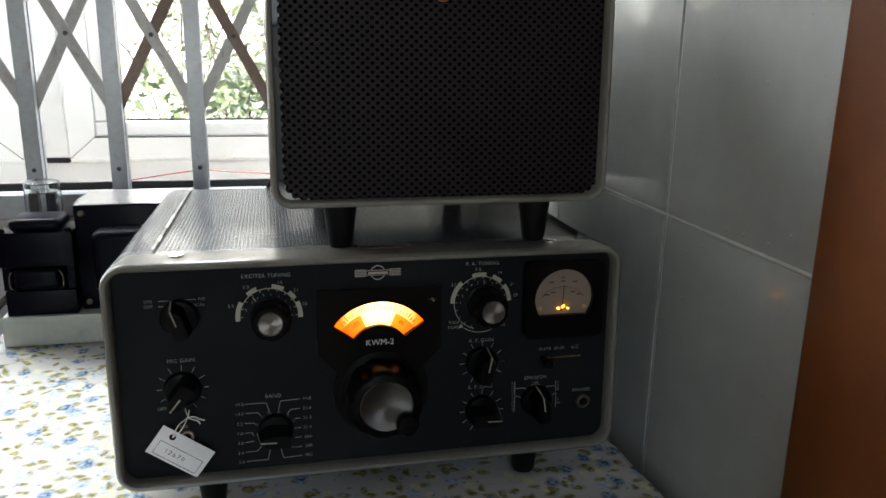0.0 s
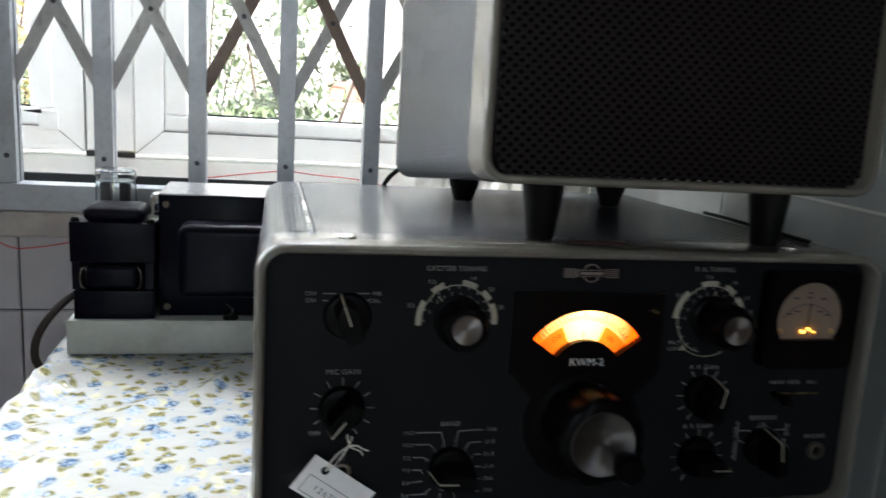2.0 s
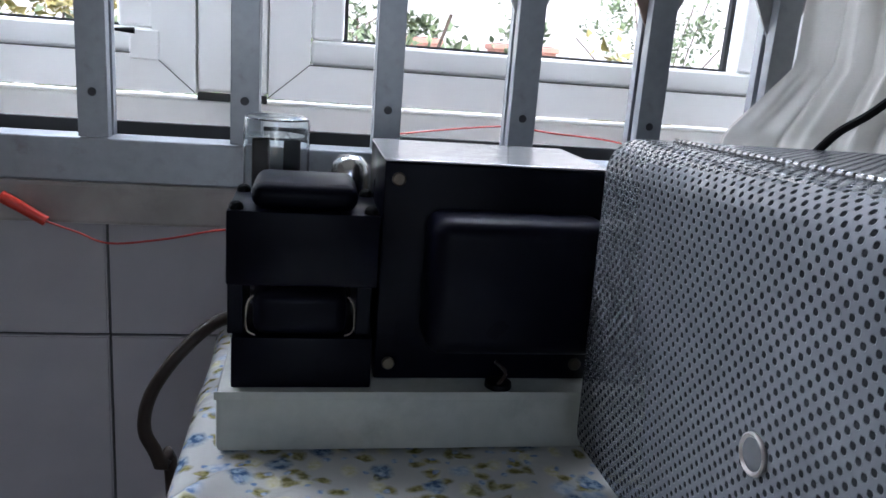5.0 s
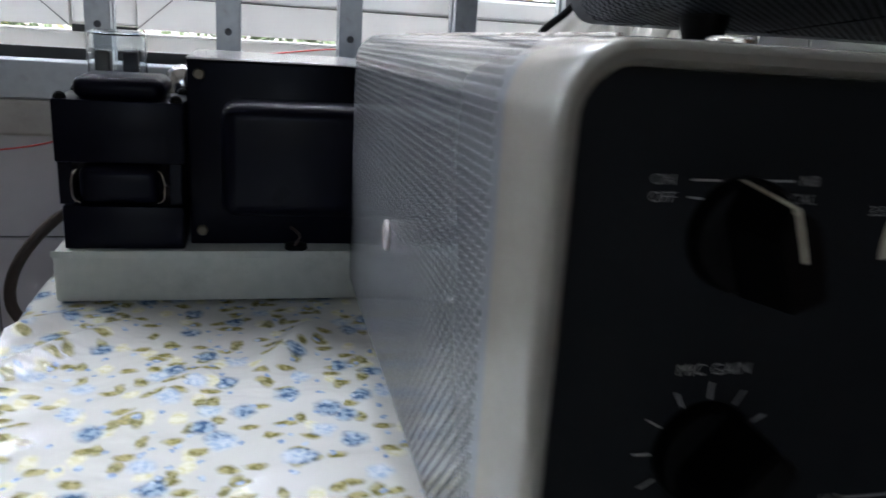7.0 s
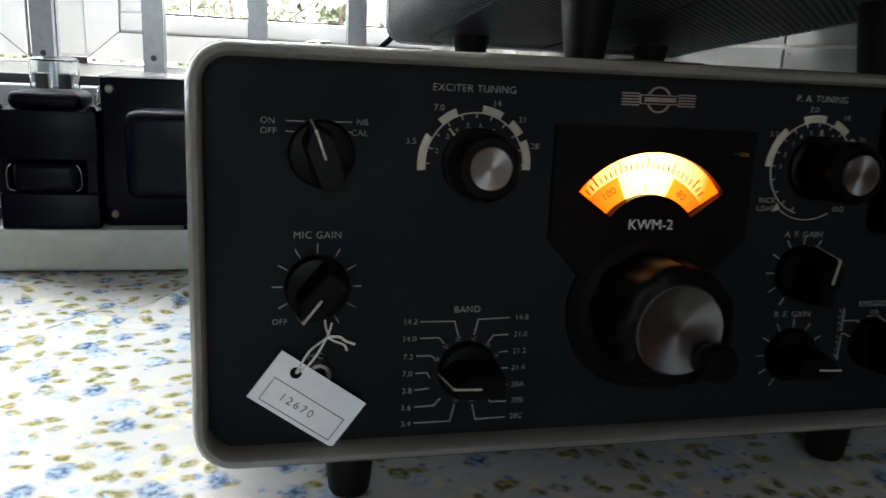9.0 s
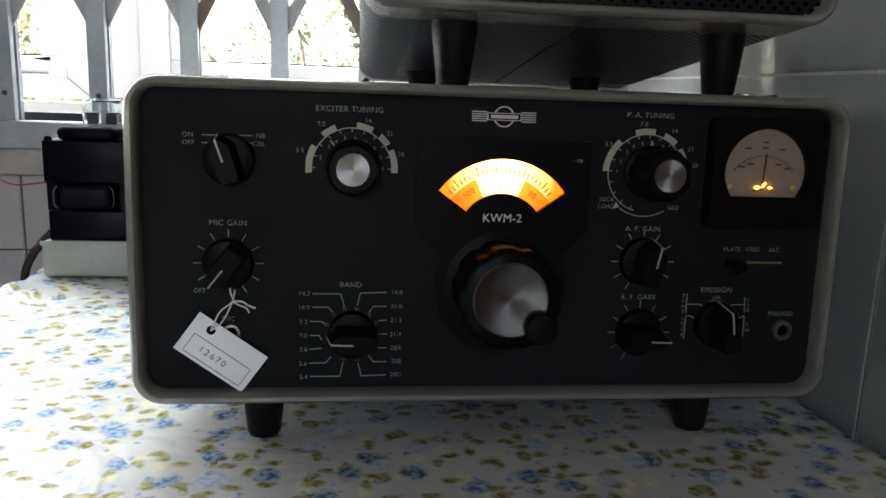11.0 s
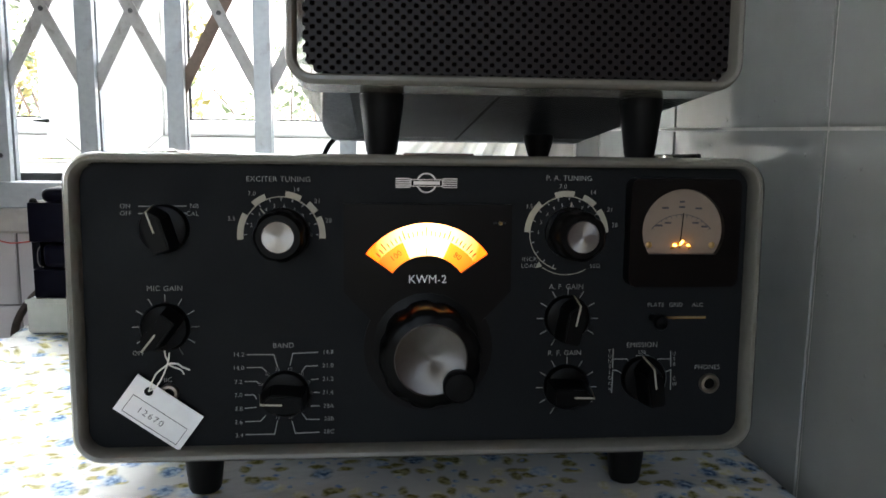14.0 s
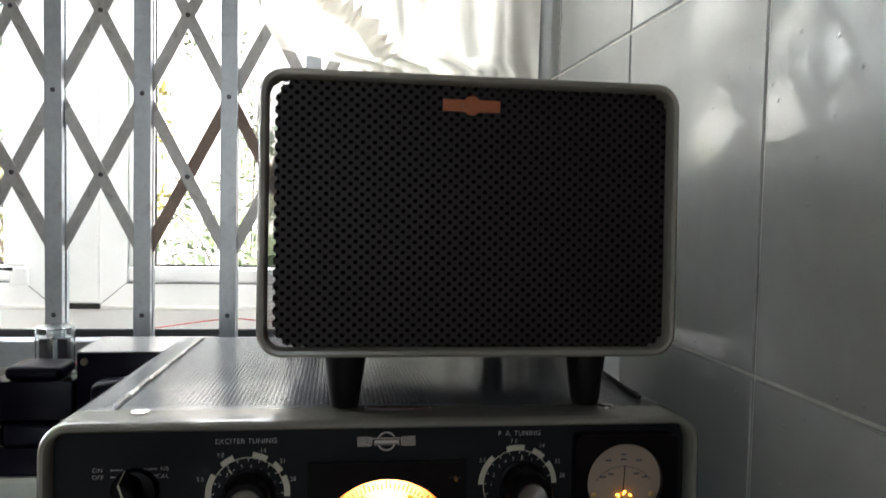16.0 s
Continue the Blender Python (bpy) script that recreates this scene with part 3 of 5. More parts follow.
def sash(x0, x1):
    """A mitred sash with its glazing bead and pane."""
    z0, z1, w = 0.156, WIN_T - 0.055, 0.0365
    s = part("sash", outline([(x0, z0), (x1, z0), (x1 - w, z0 + w * 0.87), (x0 + w, z0 + w * 0.87)], FY, FY + 0.055), M_PVC, window)
    for poly in ([(x0, z1), (x0 + w, z1 - w), (x1 - w, z1 - w), (x1, z1)],
                 [(x0, z0 + 0.0008), (x0 + w - 0.0004, z0 + w * 0.87 + 0.0006), (x0 + w - 0.0004, z1 - w), (x0, z1)],
                 [(x1, z0 + 0.0008), (x1, z1), (x1 - w + 0.0004, z1 - w), (x1 - w + 0.0004, z0 + w * 0.87 + 0.0006)]):
        part("stile", outline(poly, FY + 0.0006, FY + 0.0545), M_PVC, s)
    b = BEAD
    zi = z0 + w * 0.87
    part("bead", box(x0 + w, x1 - w, FY + 0.006, FY + 0.03, zi, zi + b, 0.003), M_PVC, s)
    part("bead", box(x0 + w, x0 + w + SIDE_BEAD, FY + 0.007, FY + 0.03, zi + b, z1 - w, 0.003), M_PVC, s)
    part("bead", box(x1 - w - SIDE_BEAD, x1 - w, FY + 0.007, FY + 0.03, zi + b, z1 - w, 0.003), M_PVC, s)
    part("gasket", box(x0 + w + SIDE_BEAD - 0.001, x1 - w - SIDE_BEAD + 0.001, FY + 0.030, FY + 0.034, zi + b - 0.001, zi + b + 0.0025), M_DARK, s)
    part("bead_joint", box(x0 + w - 0.0005, x1 - w + 0.0005, FY - 0.0004, FY + 0.008, zi - 0.0006, zi + 0.0003), M_JOINT, s)
    for x, side in ((x0, 1), (x1, -1)):
        bm = bmesh.new()
        vs = [bm.verts.new(q) for q in ((x, FY - 0.0003, z0), (x + side * w, FY - 0.0003, zi), (x + side * w, FY - 0.0003, zi + 0.0010), (x, FY - 0.0003, z0 + 0.0010))]
        f = bm.faces.new(vs)
        r = bmesh.ops.extrude_face_region(bm, geom=[f])
        bmesh.ops.translate(bm, verts=[v for v in r["geom"] if isinstance(v, bmesh.types.BMVert)], vec=(0, 0.0008, 0))
        part("mitre_joint", bm, M_JOINT, s)
        part("side_gasket", box(*sorted((x + side * (w + SIDE_BEAD - 0.0005), x + side * (w + SIDE_BEAD + 0.004))), FY + 0.028, FY + 0.0345, zi + b, z1 - w), M_DARK, s)
    pane = part("pane", box(x0 + w, x1 - w, FY + 0.034, FY + 0.038, zi, z1 - w), M_GLASS, s)
    pane.visible_shadow = False


sash(-0.362, 0.155)
sash(-0.905, -0.425)
sash(-1.57, -0.968)
lock = part("latch_plate", box(-0.4784, -0.4547, FY - 0.0050, FY + 0.0030, 0.1828, 0.2078, 0.0012), M_PVC, window, "small square white latch plate")
part("latch_lever", lathe([(0.0026, 0.0), (0.0022, 0.006), (0.0008, 0.0195), (0.0, 0.0200)], pose(-0.4735, FY - 0.0075, 0.2062, 0, -90, 0), 14), M_RUBBER, lock, "dark pointed latch lever", smooth=True)
part("mullion", box(-0.4235, -0.3635, FY + 0.004, FY + 0.06, 0.158, WIN_T - 0.05, 0.003), M_PVC, window)
part("mullion", box(-0.9665, -0.9065, FY + 0.004, FY + 0.06, 0.158, WIN_T - 0.05, 0.003), M_PVC, window)
# dark box painted in as the shade below the mullion
part("mullion_gap", box(-0.4235, -0.3635, FY + 0.003, FY + 0.010, 0.1505, 0.1575), M_DARK, window, "dark fill for the shaded gap under the mullion")

# folding security grille
GY, PITCH, X0 = 0.551, 0.1013, -0.0662
grille = thing("security_grille", pose(0, 0, WIN_B), "folding grey steel security grille of posts and crossed strips", "security grille")
part("bottom_rail", box(WIN_L + 0.01, WIN_R - 0.005, GY - 0.003, GY + 0.028, 0.0, 0.031, 0.0015), M_STEEL, grille)
# shade between rail and window frame, put in as a dark strip
part("gap_strip", box(WIN_L + 0.01, WIN_R - 0.005, GY + 0.030, GY + 0.036, 0.0, 0.040), M_DARK, grille, "dark strip put in for the shaded gap behind the rail")
part("top_rail", box(WIN_L + 0.01, WIN_R - 0.005, GY - 0.003, GY + 0.028, WIN_T - WIN_B - 0.04, WIN_T - WIN_B - 0.005, 0.0015), M_STEEL, grille)


def channel(y0, y1, facing):
    """Upright U-shaped channel, its web towards facing."""
    z0, z1, w, t = 0.0312, WIN_T - WIN_B - 0.0402, 0.0098, 0.0016
    bm = box(-w, w, *((y0, y0 + t) if facing < 0 else (y1 - t, y1)), z0, z1, 0.0006)
    box(-w, -w + t, y0 + 0.0003, y1 - 0.0003, z0, z1, bm=bm)
    box(w - t, w, y0 + 0.0003, y1 - 0.0003, z0, z1, bm=bm)
    return bm


post_front, post_back = channel(0.0, 0.0105, -1), channel(0.0165, 0.026, 1)
pf = bpy.data.meshes.new("post")
post_front.to_mesh(pf)
post_front.free()
pf.materials.append(M_STEEL)
pb = bpy.data.meshes.new("post")
post_back.to_mesh(pb)
post_back.free()
pb.materials.append(M_STEEL)
bm = cone(pose(0, 0.0004, 0, 90), 0.0032, 0.0024, 0.0016, 14)
rivet_mesh = bpy.data.meshes.new("rivet")
bm.to_mesh(rivet_mesh)
bm.free()
rivet_mesh.materials.append(M_PLATE)
POSTS = [X0 + PITCH * k for k in range(-15, 3)]
HALF = 0.098
ROW = 0.236 - WIN_B


def child(name, mesh, parent, m):
    ob = new(name, mesh)
    ob.parent = parent
    ob.matrix_basis = m
    return ob


for x in POSTS:
    if WIN_L + 0.03 < x < WIN_R - 0.02:
        p = child("post", pf, grille, pose(x, GY, 0))
        child("post", pb, grille, pose(x, GY, 0))
        child("rivet", rivet_mesh, p, pose(0, 0, 0.164 - WIN_B))
        for k in range(1, 6, 1):
            child("rivet", rivet_mesh, p, pose(0, 0, ROW + HALF * 2 * k))


def strip(length, front):
    """Flat steel bar with rounded ends, standing on its lower end at the origin."""
    pts = []
    for cx, a0 in ((length, -90), (0, 90)):
        for k in range(7):
            a = radians(a0 + 30 * k)
            pts.append((0.0072 * math.cos(a) + cx, 0.0072 * math.sin(a)))
    pts = [(-z, x) for x, z in pts]
    return outline(pts, 0.0, 0.0024)


DIAG = math.hypot(PITCH, 2 * HALF)
bm = strip(DIAG * 1.0, True)
strip_meshes = []
for material in (M_STRIP, M_STRIP, M_RUST):
    me = bpy.data.meshes.new("strip")
    if not strip_meshes:
        bm.to_mesh(me)
        bm.free()
    else:
        me = strip_meshes[0].copy()
        me.materials.clear()
    me.materials.append(material)
    strip_meshes.append(me)
lean = math.degrees(math.atan2(PITCH, 2 * HALF))
for i, x in enumerate(POSTS[:-1]):
    if not WIN_L + 0.03 < x < WIN_R - PITCH:
        continue
    for k in range(0, 5):
        z = ROW + 2 * HALF * k
        a = child("strip", strip_meshes[2 if abs(x + 0.268) < 0.01 and k == 0 else 0], grille, pose(x, GY + 0.0138, z, 0, lean, 0))
        b = child("strip", strip_meshes[2 if abs(x + 0.166) < 0.01 and k == 0 else 0], grille, pose(x + PITCH, GY + 0.0108, z, 0, -lean, 0))
        child("rivet", rivet_mesh, b, pose(0, 0, DIAG / 2))

# table and its oilcloth
TX0, TX1, TY0, TY1 = -0.376, 0.198, -0.30, 0.535
table = thing("table", pose(0, 0, FLOOR), "plain wooden table under a flowered oilcloth", "table")
part("tabletop", box(TX0, TX1, TY0, TY1, -FLOOR - 0.030, -FLOOR - 0.0035, 0.004), M_TABLEWOOD, table)
for x in (TX0 + 0.04, TX1 - 0.04):
    for y in (TY0 + 0.04, TY1 - 0.04):
        part("leg", box(x - 0.022, x + 0.022, y - 0.022, y + 0.022, 0.0, -FLOOR - 0.030, 0.003), M_TABLEWOOD, table)
    part("apron", box(x - 0.010, x + 0.010, TY0 + 0.063, TY1 - 0.063, -FLOOR - 0.11, -FLOOR - 0.031), M_TABLEWOOD, table)


CREASES = ((-0.395, 0.215, -0.320, 0.318, 0.0090, 0.0075), (-0.395, 0.285, -0.352, 0.335, 0.0080, 0.0070), (-0.395, 0.120, -0.335, 0.205, 0.0070, 0.0085),
           (-0.245, 0.235, -0.205, 0.325, 0.0065, 0.0080), (-0.300, 0.205, -0.262, 0.262, 0.0040, 0.0090), (-0.390, 0.020, -0.330, 0.060, 0.0060, 0.0090))


def cloth():
    """Oilcloth lying on the table with rounded edges, hanging in soft folds on all sides."""
    bm = bmesh.new()
    uv = bm.loops.layers.uv.new("UVMap")
    nx, ny, drop = 150, 200, 0.16
    w, d = TX1 - TX0, TY1 - TY0
    r = 0.010

    def bend(s, size):
        """Place along one axis and fall for a run s from the middle."""
        a = abs(s) - size / 2
        if a <= 0:
            return s, 0.0
        sign = 1 if s > 0 else -1
        if a < r * 1.57:
            t = a / r
            return sign * (size / 2 + r * math.sin(t)), r * (1 - math.cos(t))
        return sign * (size / 2 + r), r + a - r * 1.57

    grid = []
    for j in range(ny + 1):
        v = (j / ny - 0.5) * (d + 2 * drop)
        v = max(v, -d / 2 - drop)
        if v > d / 2 + 0.02:
            v = d / 2 + 0.02
        row = []
        for i in range(nx + 1):
            u = (i / nx - 0.5) * (w + 2 * drop)
            if u > w / 2 + 0.018:
                u = w / 2 + 0.018 + (u - w / 2 - 0.018) * 0.05
            x, fx = bend(u, w)
            y, fy = bend(v, d)
            fall = max(fx, fy)
            flare = 0.09 * fall * (1 + 0.8 * math.sin(v * 46 + 1.3 * math.sin(v * 17)))
            if x < 0 and fx >= fy and fx > r:
                x -= flare
            lift = 0.0012 * noise.noise(Vector((u * 14, v * 14, 0))) + 0.0006 * noise.noise(Vector((u * 45, v * 45, 3)))
            edge = max(0.0, abs(u) - w / 2 + 0.05) / 0.05
            lift += 0.0034 * min(edge, 1) * max(0.0, math.sin(v * 34 + 2.0 * math.sin(u * 30)))
            for ax, ay, bx, by, high, wide in CREASES:
                sx, sy = bx - ax, by - ay
                qx, qy = TX0 + w / 2 + u - ax, TY0 + d / 2 + v - ay
                run = min(1.0, max(0.0, (qx * sx + qy * sy) / (sx * sx + sy * sy)))
                off = math.hypot(qx - run * sx, qy - run * sy)
                lift += high * math.sin(math.pi * (0.12 + 0.80 * run)) * math.exp(-(off / wide) ** 2)
            row.append((bm.verts.new((TX0 + w / 2 + x, TY0 + d / 2 + y, -fall + lift - 0.0012)), (u, v)))
        grid.append(row)
    for j in range(ny):
        for i in range(nx):
            q = (grid[j][i], grid[j][i + 1], grid[j + 1][i + 1], grid[j + 1][i])
            if q[0][1][1] >= d / 2 + 0.02 and q[2][1][1] >= d / 2 + 0.02:
                continue
            f = bm.faces.new([c[0] for c in q])
            for loop, c in zip(f.loops, q):
                loop[uv].uv = c[1]
    return bm


tagged(part("tablecloth", cloth(), M_CLOTH, smooth=True), "white oilcloth with blue flowers and olive leaves on the table", "tablecloth")

# black cabinet standing on the floor against the window wall
cabinet = thing("cabinet", pose(-0.785, 0.48, FLOOR), "low black enamelled metal cabinet against the tiled wall", "cabinet")
part("body", box(-0.15, 0.15, -0.08, 0.085, 0.02, 0.572, 0.004), M_CABINET, cabinet, smooth=True)
part("lid", box(-0.155, 0.155, -0.085, 0.088, 0.573, 0.585, 0.004), M_CABINET, cabinet, smooth=True)
part("plinth", box(-0.135, 0.135, -0.065, 0.075, 0.0, 0.0195), M_CABINET, cabinet)

# wooden door beside the tiles
DOOR_Y = -0.168
door = thing("door_1", pose(RIGHT, DOOR_Y, FLOOR), "reddish-brown varnished wooden door and casing", "door", kind="structure")
part("casing", box(-0.014, 0.003, -0.075, 0.0, 0.0, 2.12, 0.002), M_WOOD, door)
part("casing", box(-0.014, 0.003, -0.99, -0.915, 0.0, 2.12, 0.002), M_WOOD, door)
part("casing", box(-0.014, 0.003, -0.913, -0.077, 2.045, 2.12, 0.002), M_WOOD, door)
part("door_leaf", box(-0.010, 0.003, -0.913, -0.077, 0.01, 2.043, 0.002), M_WOOD, door)


# ---- garden ----
tagged(part("ground", box(-150, 150, -150, 150, -1.10, -0.861), M_PAVE), "pale sunlit paving round the house", "ground", kind="structure")


def leaf_clump(bm, c, size, count, rng):
    for _ in range(count):
        p = Vector(c) + Vector((rng.gauss(0, 1), rng.gauss(0, 1), rng.gauss(0, 0.8))) * size * 0.45
        d = Vector((rng.uniform(-1, 1), rng.uniform(-1, 1), rng.uniform(-0.5, 1))).normalized()
        s = d.cross(Vector((rng.uniform(-1, 1), rng.uniform(-1, 1), 1))).normalized()
        l = rng.uniform(0.03, 0.075)
        n = d.cross(s) * l * 0.12
        a, b1, b2, t = p, p + d * l * 0.5 + s * l * 0.26 + n, p + d * l * 0.5 - s * l * 0.26 + n, p + d * l
        v = [bm.verts.new(q) for q in (a, b1, t, b2)]
        bm.faces.new((v[0], v[1], v[2]))
        bm.faces.new((v[0], v[2], v[3]))


def shrub(x, y, height, width, seed, count, material=None):
    rng = random.Random(seed)
    s = thing("shrub", pose(x, y, -0.861), "leafy green garden shrub in sunlight", "shrub", group="garden shrubs")
    bm = bmesh.new()
    tips = []
    for k in range(7):
        a = rng.uniform(0, 6.28)
        tip = Vector((math.cos(a) * width * rng.uniform(0.15, 0.5), math.sin(a) * width * rng.uniform(0.15, 0.45), height * rng.uniform(0.45, 0.95)))
        tube([(0, 0, 0), tip * 0.45 + Vector((0, 0, height * 0.12)), tip], 0.006, 6, bm=bm, smooth_steps=3)
        tips.append(tip)
    part("stem", bm, M_BARK, s)
    bm = bmesh.new()
    for k in range(count):
        t = rng.choice(tips) * rng.uniform(0.2, 1.08)
        leaf_clump(bm, t + Vector((rng.gauss(0, width * 0.16), rng.gauss(0, width * 0.14), rng.gauss(0, height * 0.10))), 0.13, 26, rng)
    part("crown", bm, material or M_LEAF, s)
    return s


for n, (x, y, h, w, material) in enumerate([(-0.14, 2.75, 1.32, 0.80, M_LEAF), (-1.40, 3.4, 1.95, 1.2, M_LEAF2), (-2.3, 4.2, 2.3, 1.6, M_LEAF), (-0.70, 5.6, 2.6, 1.9, M_LEAF), (1.02, 3.1, 1.02, 0.42, M_LEAF2), (2.5, 6.2, 2.3, 1.7, M_LEAF), (-0.95, 2.9, 0.95, 0.7, M_LEAF)]):
    shrub(x, y, h, w, 20 + n, 120, material)


def planter(x, y, z, w):
    p = thing("planter", pose(x, y, z), "red terracotta trough planter on a pale terrace wall", "planter", group="planters")
    bm = bmesh.new()
    box(-w / 2, w / 2, -0.09, 0.09, 0.0, 0.095, 0.010, bm=bm)
    box(-w / 2 - 0.012, w / 2 + 0.012, -0.10, 0.10, 0.080, 0.110, 0.006, bm=bm)
    part("trough", bm, M_TERRA, p)
    part("soil", box(-w / 2 + 0.015, w / 2 - 0.015, -0.08, 0.08, 0.1105, 0.114), M_BARK, p)
    bm = bmesh.new()
    rng = random.Random(int(x * 100))
    for k in range(10):
        leaf_clump(bm, (rng.uniform(-w / 2, w / 2) * 0.7, rng.uniform(-0.05, 0.05), 0.15 + rng.uniform(0, 0.04)), 0.08, 14, rng)
    part("plant", bm, M_LEAF, p)


terrace = tagged(part("terrace_wall", box(-0.1, 4.2, 3.95, 4.35, -0.861, 0.165, 0.01), M_PAVE), "low pale sunlit terrace wall", "terrace wall", kind="structure")
planter(0.78, 4.15, 0.165, 0.34)
planter(0.22, 4.15, 0.165, 0.22)
# backdrop wall, added to fill the view past the garden with white
bm = box(-14, 14, 9.0, 9.3, -0.861, 5.5)
tagged(part("garden_backdrop", bm, M_RENDER), "pale sunlit plastered wall added behind the garden as white backdrop", "house wall", kind="structure")


# ---- transceiver ----
LEAN = -2.3
RW, RH, RD = 0.3644, 0.1614, 0.325
radio = thing("radio_transceiver", pose(-0.0072, -0.0034, 0.0275, LEAN), "grey vintage valve radio transceiver with charcoal front panel, dial lit amber", "radio")
RISE = 0.008                         # the lid rises slightly towards the back
RC = (0.0012, RH / 2 - 0.0027)
part("bezel", sleeve(RW, RH, 0.016, [(0.0225, 0.0), (-0.0058, 0.0), (-0.0088, 0.0007), (-0.0103, 0.0022), (-0.0101, 0.0040), (-0.0088, 0.0052), (-0.0030, 0.0058), (0.0010, 0.0060)], RC), M_TRIM, radio, "warm grey rounded front bezel", smooth=True)
part("case", sleeve(RW, RH, 0.016, [(0.0225, 0.0003), (RD - 0.004, 0.0003), (RD, 0.003)], RC, cap_last=True, fall=-RISE), M_PERF, radio, "perforated grey wrap-round case", smooth=True)
DX, DZ = -0.0050 + 0.0072, 0.1105 - 0.0275
DIAL_HOLE = (0.0223, 0.0404, -54.5, 54.5)
for x, y, h in ((-0.119, 0.014, 0.0267), (0.119, 0.014, 0.0267), (-0.119, 0.285, 0.0158), (0.119, 0.285, 0.0158)):
    part("foot", lathe([(0.0112, 0.001), (0.0112, -0.003), (0.0088, -h + 0.002), (0.0078, -h)], pose(x, y, 0)), M_RUBBER, radio, "black tapered foot", smooth=True)

# lid hinge and screws on the top and the side
TOP = RC[1] + RH / 2
bm = bmesh.new()
for k in range(62):
    y = 0.030 + 0.0046 * k
    cone(pose(-0.152, y, TOP + 0.0004 + RISE * y, -90), 0.0012, 0.0012, 0.0027, 10, bm=bm)
hinge = tagged(part("lid_hinge", bm, M_ALU, radio, "bright knuckled piano hinge of the lid", smooth=True), kind="stuff")
bm = box(-0.1505, -0.1494, 0.024, RD - 0.006, TOP - 0.001, TOP + 0.0002)
for v in bm.verts:
    v.co.z += RISE * v.co.y
part("lid_seam", bm, M_DARK, radio)
for x, y in ((-0.134, 0.012), (0.134, 0.012)):
    part("lid_catch", lathe([(0.0052, -0.0005), (0.0052, 0.0012), (0.0042, 0.0018), (0.0, 0.0018)], pose(x, y, TOP)), M_CHROME, radio, "polished lid catch", smooth=True)
part("name_plate", box(-0.010, 0.028, 0.012, 0.020, TOP - 0.0003, TOP + 0.0012, 0.0004), M_PLATE_BROWN, radio, "small dark plate on the lid edge, a reflection painted brown")
side = part("side_screw", lathe([(0.0068, 0.0), (0.0068, 0.0008), (0.0062, 0.0013), (0.0054, 0.0008), (0.0051, 0.0002), (0.0, 0.0002)], pose(RC[0] - RW / 2, 0.176, 0.076, 0, -90, 0)), M_EMBLEM, radio, "chrome cup screw", smooth=True)
part("screw_recess", lathe([(0.0052, 0.0), (0.0052, 0.0006), (0.0, 0.0006)], pose(RC[0] - RW / 2, 0.176, 0.076, 0, -90, 0)), M_CASE_DARK, side)


def text_mesh(body, size, spacing=1.0, deep=0.00006, bold=0.0):
    cu = bpy.data.curves.new("writing", "FONT")
    cu.body, cu.size, cu.extrude, cu.resolution_u, cu.offset = body, size, deep, 3, bold
    cu.align_x, cu.align_y, cu.space_character = "CENTER", "CENTER", spacing
    ob = bpy.data.objects.new("writing", cu)
    scene.collection.objects.link(ob)
    me = bpy.data.meshes.new_from_object(ob.evaluated_get(bpy.context.evaluated_depsgraph_get()))
    bpy.data.objects.remove(ob)
    bpy.data.curves.remove(cu)
    return me


def lettering(body, x, z, height, material=None, parent=None, y=-0.0002, turn=0.0, spacing=1.06, bold=-0.00003):
    """Printed words on the panel, centred; height of the capitals in metres."""
    me = text_mesh(body, height * 1.10, spacing, 0.00006, bold)
    me.materials.clear()
    me.materials.append(material or M_WHITE)
    ob = new("lettering", me)
    ob.parent = parent or panel
    ob.matrix_basis = pose(x, y, z, 90, 0, 0) @ pose(0, 0, 0, 0, 0, turn)
    return ob


def stroke(points, width, y0, y1, bm=None):
    """Flat printed line through points in x and z."""
    bm = bm or bmesh.new()
    for (xa, za), (xb, zb) in zip(points, points[1:]):
        d = Vector((xb - xa, zb - za))
        if d.length < 1e-6:
            continue
        d.normalize()
        n = Vector((-d.y, d.x)) * width / 2
        e = d * width * 0.3
        outline([(xa - e.x + n.x, za - e.y + n.y), (xb + e.x + n.x, zb + e.y + n.y), (xb + e.x - n.x, zb + e.y - n.y), (xa - e.x - n.x, za - e.y - n.y)], y0, y1, bm=bm)
    return bm


def rule(points, width=0.00045, material=None):
    return part("printed_line", stroke(points, width, -0.0003, 0.0002), material or M_WHITE, panel)


def ticks(x, z, r0, r1, angles):
    bm = bmesh.new()
    for a in angles:
        s, c = math.sin(radians(a)), math.cos(radians(a))
        stroke([(x + r0 * s, z + r0 * c), (x + r1 * s, z + r1 * c)], 0.00045, -0.0003, 0.0002, bm=bm)
    tagged(part("printed_ticks", bm, M_WHITE, panel), kind="stuff")


def holed_plate(outer, inner, y0, y1):
    """Plate over the outer outline from y0 to y1 with an opening through it."""
    bm = bmesh.new()
    for pts in (outer, inner):
        vs = [bm.verts.new((x, y0, z)) for x, z in pts]
        for a, b in zip(vs, vs[1:] + vs[:1]):
            bm.edges.new((a, b))
    bmesh.ops.triangle_fill(bm, use_beauty=True, use_dissolve=False, edges=list(bm.edges))
    r = bmesh.ops.extrude_face_region(bm, geom=list(bm.faces))
    bmesh.ops.translate(bm, verts=[v for v in r["geom"] if isinstance(v, bmesh.types.BMVert)], vec=(0, y1 - y0, 0))
    return bm


def ring_outline(x, z, r0, r1, a0, a1, steps=30):
    pts = []
    for r, order in ((r1, range(steps + 1)), (r0, range(steps, -1, -1))):
        for k in order:
            a = radians(a0 + (a1 - a0) * k / steps)
            pts.append((x + r * math.sin(a), z + r * math.cos(a)))
    return pts


